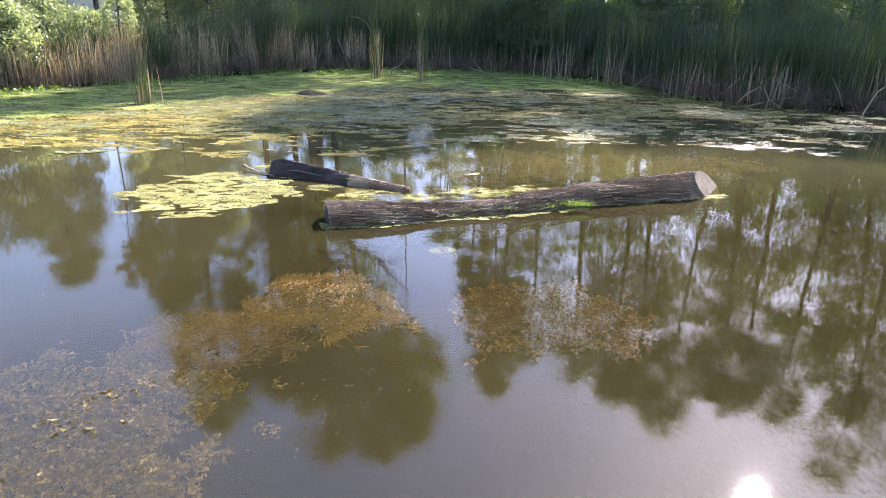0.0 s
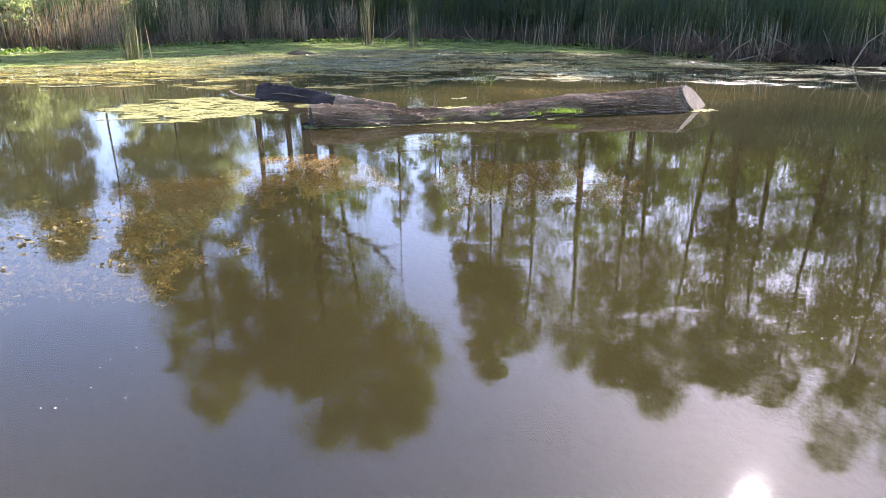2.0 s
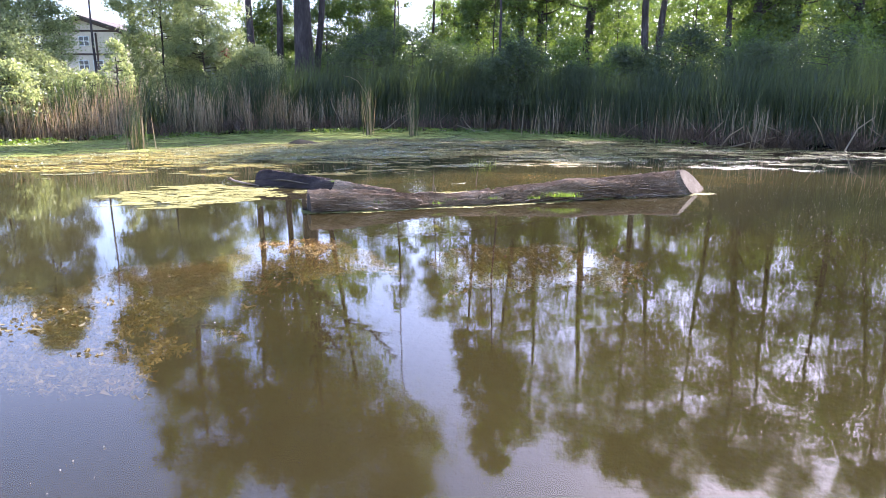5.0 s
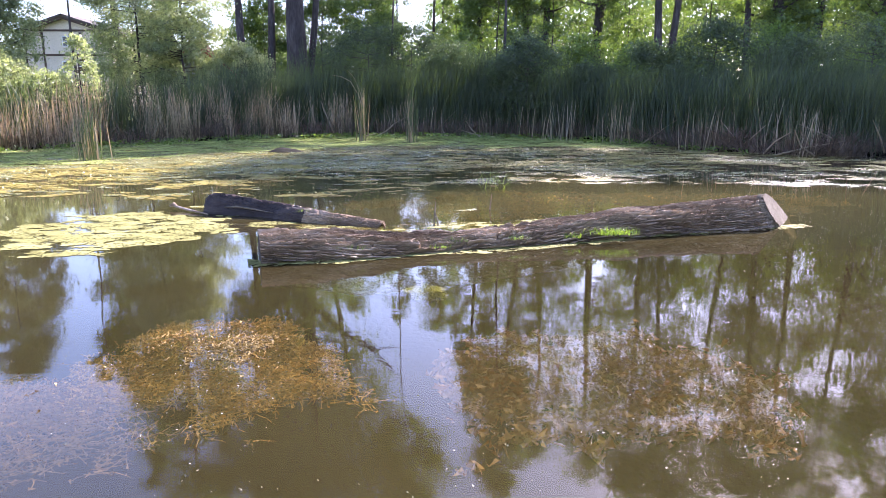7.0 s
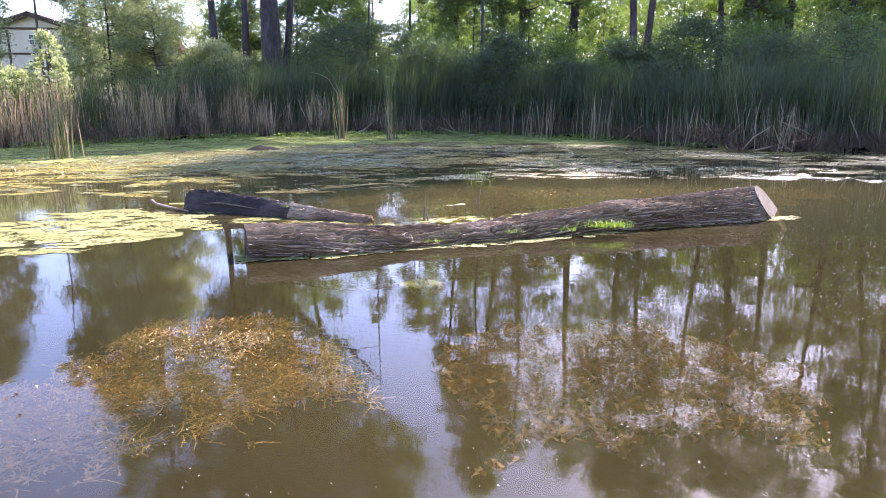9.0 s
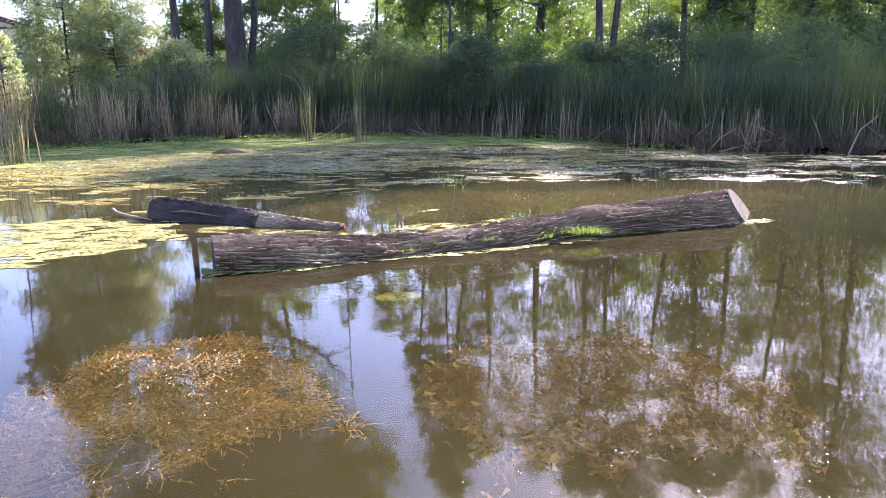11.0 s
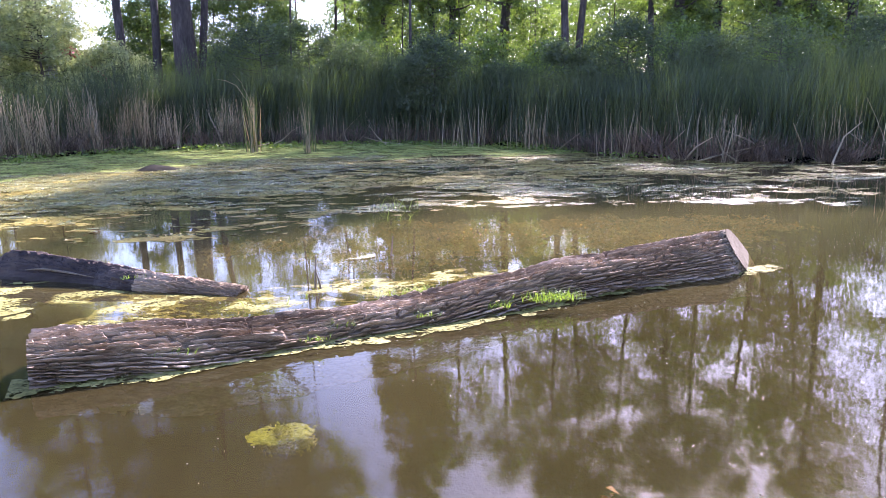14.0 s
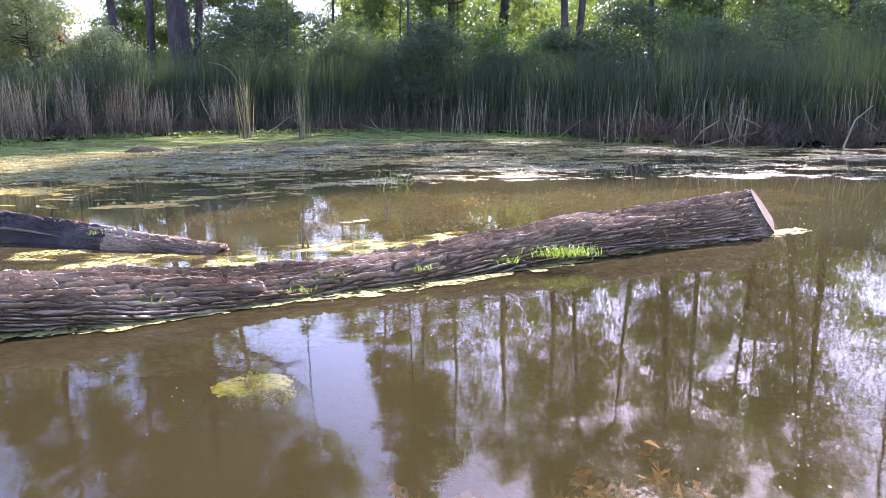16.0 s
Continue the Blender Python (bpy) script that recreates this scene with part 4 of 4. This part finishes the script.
WILLOWS = ((-15.9, 24.8, 5.8, 1.6, 11000), (-15.9, 27.4, 9.0, 1.5, 17000), (-12.9, 25.6, 2.1, 1.0, 2600), (-13.7, 22.4, 2.5, 0.9, 4000), (-19.0, 26.5, 7.2, 2.3, 6000), (-22.5, 29, 8.0, 2.8, 6000), (-12.4, 32.5, 9.4, 2.1, 21000), (-10.6, 33.2, 8.8, 1.7, 16000), (-14.6, 37.0, 9.6, 1.7, 9000), (-8.1, 33.0, 3.4, 1.4, 6000), (-10.2, 31.6, 5.6, 1.3, 6000), (-11.45, 25.2, 3.3, 0.55, 1500), (-14.4, 25.4, 2.7, 1.2, 4200), (-17.6, 31.0, 9.8, 1.5, 13000), (-28, 33, 8.5, 3.2, 4000))
for i, (x, y, h, cr, n) in enumerate(WILLOWS):
    tree("willow", 450 + i, x, y, h, 0.6, cr, 0.07, int(n * 2.3), 0.095, "bushy pale green willow at the pond's edge", M_WILLOW, clumps=150, category="willow", droop=0.5, shape=1.15)

r = np.random.default_rng(77)
nf = 130000
pos = np.stack((r.uniform(-110, 130, nf), r.uniform(85, 108, nf), r.uniform(0, 1, nf)), 1)
tall = np.clip((pos[:, 0] + 4) / 14, 0, 1)
pos[:, 2] = pos[:, 2] * (4.0 + 5.0 * tall + (5.0 + 9.0 * tall) * fbm(pos[:, 0] * 0.13, pos[:, 1] * 0.05, 3, 6.0)) + 0.6
v, f = leaves(r, pos, 0.62, 0.7, 0.0, 0.0, 3)
tagged(new("far_woods", mesh_from("far_woods", v, f, M_FAR)), "distant sunlit green woods beyond the pond", "woods", kind="stuff")
# the wooded near bank closes the place behind
nb = 16000
pos = np.stack((r.uniform(-60, 60, nb), r.uniform(-26, -15, nb), r.uniform(0, 1, nb)), 1)
pos[:, 2] = pos[:, 2] * (13.0 + 9.0 * fbm(pos[:, 0] * 0.16, pos[:, 1] * 0.05, 3, 8.0)) + 0.4
v, f = leaves(r, pos, 0.85, 0.7)
tagged(new("near_woods", mesh_from("near_woods", v, f, M_LEAF)), "leafy green woods on the near bank", "woods", kind="stuff")


# ---- house behind the willows ----
house = thing("house", (-29.6, 60.0, -0.20), "beige timber-trimmed gabled house half hidden behind willows", "house")
bm = bmesh.new()
prof = [(-3.6, 0), (3.6, 0), (3.6, 6.95), (0, 8.1), (-3.6, 6.95)]
front = [bm.verts.new((x, 0, z)) for x, z in prof]
back = [bm.verts.new((x, 9, z)) for x, z in prof]
bm.faces.new(front), bm.faces.new(back[::-1])
for i in range(5):
    bm.faces.new((front[i], back[i], back[(i + 1) % 5], front[(i + 1) % 5]))
bmesh.ops.recalc_face_normals(bm, faces=bm.faces)
me = bpy.data.meshes.new("wall")
bm.to_mesh(me), bm.free()
me.materials.append(M_WALL)
part("wall", me, house, "beige rendered wall")
for sgn in (-1, 1):
    bm = bmesh.new()
    box(bm, -0.1, 4.3, -0.6, 9.6, 0.0, 0.16)
    me = bpy.data.meshes.new("roof")
    bm.to_mesh(me), bm.free()
    me.materials.append(M_ROOF)
    ob = part("roof", me, house, "dark shingled roof slope")
    ob.matrix_basis = Matrix.Translation((0, 0, 8.15)) @ Matrix.Rotation(math.pi if sgn < 0 else 0, 4, "Z") @ Matrix.Translation((0, -9 if sgn < 0 else 0, 0)) @ Matrix.Rotation(radians(17.8), 4, "Y")
    bm = bmesh.new()
    box(bm, 0.0, 4.2, -0.12, 0.12, -0.22, 0.0)
    me = bpy.data.meshes.new("bargeboard")
    bm.to_mesh(me), bm.free()
    me.materials.append(M_TRIM)
    ob = part("bargeboard", me, house, "brown bargeboard")
    ob.matrix_basis = Matrix.Translation((0, -0.42, 8.15)) @ Matrix.Diagonal((sgn, 1, 1, 1)) @ Matrix.Rotation(radians(17.8), 4, "Y")
for z in (5.1, 7.05):
    box_part("beam", house, (-3.6, 3.6, -0.06, -0.002, z - 0.08, z + 0.08), M_TRIM)
for x in (-2.0, 1.1, 3.5, -3.5):
    box_part("post", house, (x - 0.08, x + 0.08, -0.055, -0.002, 0.0, 6.9), M_TRIM)
for x, z in ((0.05, 6.2), (-0.15, 4.2), (1.1, 4.2)):
    win = box_part("window", house, (x - 0.45, x + 0.45, -0.05, -0.004, z - 0.42, z + 0.42), M_WHITE, "white framed window")
    for a in (-0.21, 0.21):
        for b in (-0.2, 0.2):
            p = box_part("pane", win, (x + a - 0.17, x + a + 0.17, -0.06, -0.052, z + b - 0.165, z + b + 0.165), M_GLASS)

# ---- play structure seen through the leaves ----
play = thing("play_structure", (-10.05, 33.1, 0.45), "play structure with red roof and red handrail behind the reeds", "playground")
play.scale = (0.60, 0.6, 0.90)
for x in (-0.75, 0.75):
    for y in (-0.6, 0.6):
        box_part("post", play, (x - 0.05, x + 0.05, y - 0.05, y + 0.05, 0, 3.4), M_TRIM, bevel=0.01)
bm = bmesh.new()
v = [bm.verts.new(c) for c in ((-1.0, -0.8, 3.3), (1.0, -0.8, 3.3), (1.0, 0.8, 3.3), (-1.0, 0.8, 3.3), (-0.5, 0, 4.0), (0.5, 0, 4.0))]
for q in ((0, 1, 5, 4), (1, 2, 5), (2, 3, 4, 5), (3, 0, 4), (3, 2, 1, 0)):
    bm.faces.new([v[k] for k in q])
me = bpy.data.meshes.new("roof")
bm.to_mesh(me), bm.free()
me.materials.append(M_RED)
part("roof", me, play, "red plastic roof")
box_part("deck", play, (-0.8, 0.8, -0.65, 0.65, 1.5, 1.6), M_TRIM)
box_part("panel", play, (-0.85, -0.1, -0.68, -0.64, 2.3, 2.95), M_WHITE, "white play panel")
pv, pf = tube([(0.8, -0.6, 3.3), (1.4, -0.6, 3.0), (2.2, -0.6, 2.7), (2.8, -0.6, 2.3), (2.95, -0.6, 1.2), (3.0, -0.6, 0.0)], (0.045,) * 6, 8)
part("handrail", mesh_from("handrail", pv, pf, M_RED, True), play, "red bent handrail")
pv, pf = tube([(0.8, 0.2, 1.6), (1.6, 0.2, 1.5), (2.6, 0.2, 0.7), (3.2, 0.2, 0.3)], (0.3,) * 4, 10)
part("slide", mesh_from("slide", pv, pf, M_RED, True), play, "red tube slide")

# ---- loose dead stems, sticks and a mud hump at the edge ----
rr = np.random.default_rng(91)
for i in range(26):
    x = rr.uniform(6.5, 17) if i < 18 else rr.uniform(-8, 5)
    y = float(shore(x)) + rr.uniform(-0.9, 0.4)
    a, ln, up = rr.uniform(0, 2 * math.pi), rr.uniform(0.7, 1.9), rr.uniform(0.02, 0.75)
    st = new("dead_branch")
    p0 = np.array((0, 0, 0.0))
    p2_ = np.array((math.cos(a) * ln, math.sin(a) * ln * 0.5, up * ln))
    pv, pf = tube([p0, p2_ * 0.5 + rr.normal(0, 0.05, 3), p2_], (0.028, 0.021, 0.009), 5)
    st.location = (x, y, max(0.0, float(bank_height(np.array([x]), np.array([y]))[0])) + 0.01)
    part("stem", mesh_from("stem", pv, pf, M_DRY, True), st)
    tagged(st, "grey dead stem fallen at the pond's edge", "branch", "dead stems at the edge")

hump = new("mud_hump")
hx, hy = np.meshgrid(np.linspace(-1, 1, 24), np.linspace(-1, 1, 16))
hz = 0.13 * np.clip(1 - hx ** 2 - hy ** 2, -0.2, 1) * (0.6 + 0.8 * fbm(hx * 3, hy * 3, 3, 5.0))
hv = np.stack((hx * 0.55, hy * 0.4, hz - 0.01), -1).reshape(-1, 3)
hi = (np.arange(15)[:, None] * 24 + np.arange(23)[None]).reshape(-1)
part("mud", mesh_from("mud", hv, np.stack((hi, hi + 1, hi + 25, hi + 24), 1), M_MUD, True), hump)
hump.location = (-3.95, 21.6, 0.0)
tagged(hump, "low dark mud hump standing out of duckweed", "mud")

# ---- driftwood stick, sedge and twigs standing in open water ----
stick = thing("driftwood_stick", (-3.47, 11.49, 0), "short knobbly pale stick floating beside the split log", "stick")
pv, pf = tube([(-0.02, 0.01, 0.05), (0.04, 0.0, 0.075), (0.10, -0.05, 0.05), (0.30, -0.20, 0.03), (0.66, -0.46, 0.01)], (0.012, 0.030, 0.018, 0.017, 0.010), 8)
part("stem", mesh_from("stem", pv, pf, M_BARK_LOG, True), stick)
for i, (x, y, n, h) in enumerate(((1.45, 14.5, 22, 0.30), (1.28, 13.7, 9, 0.26), (-0.02, 9.85, 7, 0.14))):
    tuft("sedge", 181 + i, (x, y, -0.03), (0.16, 0.10), n, h, "thin green sedge leaves standing in open water", M_MARSH_SUNNY_BUSH, 0.008, "sedge in the water")
for x, y, h, ln in ((0.25, 10.25, 0.34, 0.02), (0.31, 10.22, 0.22, -0.05), (1.05, 11.4, 0.26, 0.03)):
    tw = thing("dead_twig", (x, y, -0.04), "thin grey twig standing upright out of water", "twig", "twigs in the water")
    pv, pf = tube([(0, 0, 0), (ln * 0.4, 0, h * 0.5), (ln, 0.01, h)], (0.012, 0.010, 0.006), 6)
    part("stem", mesh_from("stem", pv, pf, M_CUT, True), tw)

# ---- small plants in the duckweed, specks on the water ----
def scatter(name, seed, n, xs, ys, zs, size, aspect, material, label, category, keep, flat=0.6):
    r = np.random.default_rng(seed)
    x, y = r.uniform(*xs, n), r.uniform(*ys, n)
    ok = keep(x, y)
    x, y = x[ok], y[ok]
    v, f = leaves(r, np.stack((x, y, r.uniform(*zs, len(x))), 1), size, aspect, 0.0, flat)
    return tagged(new(name, mesh_from(name, v, f, material)), label, category, kind="stuff")


scatter("marsh_plants", 95, 60000, (-22, 9), (16, 31), (0.01, 0.17), 0.095, 0.5, M_MARSH_SUNNY_BUSH, "small green marsh plants along the reed edge", "marsh plant",
        lambda x, y: (y > shore(x) - 2.6 + 1.2 * fbm(x * 0.8, y * 0.8, 2, 2.0)) & (y < shore(x) + 0.6) & (fbm(x * 1.4, y * 2.0, 3, 12.0) > 0.46))
M_SPECK = rough_mat("pale_fluff", (0.30, 0.28, 0.20), (0.42, 0.40, 0.30), (0.60, 0.57, 0.46), 3, 40, 0.8, 0.001)
scatter("algae_crumbs", 97, 16000, (-22, 10), (11.5, 24), (0.012, 0.020), 0.05, 0.7, M_CRUMB, "pale yellow-green crumbs of algae strewn over the scum", "algae",
        lambda x, y: (np.maximum(thin_film(x, y), patchy(x, y)) + 0.10 * (fbm(x * 3, y * 7, 2, 4.0) - 0.5) > 0.03), 0.97)
scatter("floating_specks", 96, 9000, (-5, 9), (1.5, 11.5), (0.004, 0.008), 0.0105, 0.6, M_SPECK, "white fluff and petals floating on the water", "floating debris",
        lambda x, y: (fbm(x * 0.7, y * 0.7, 3, 14.0) + 0.06 * (x - 1.0) > 0.50), 0.97)
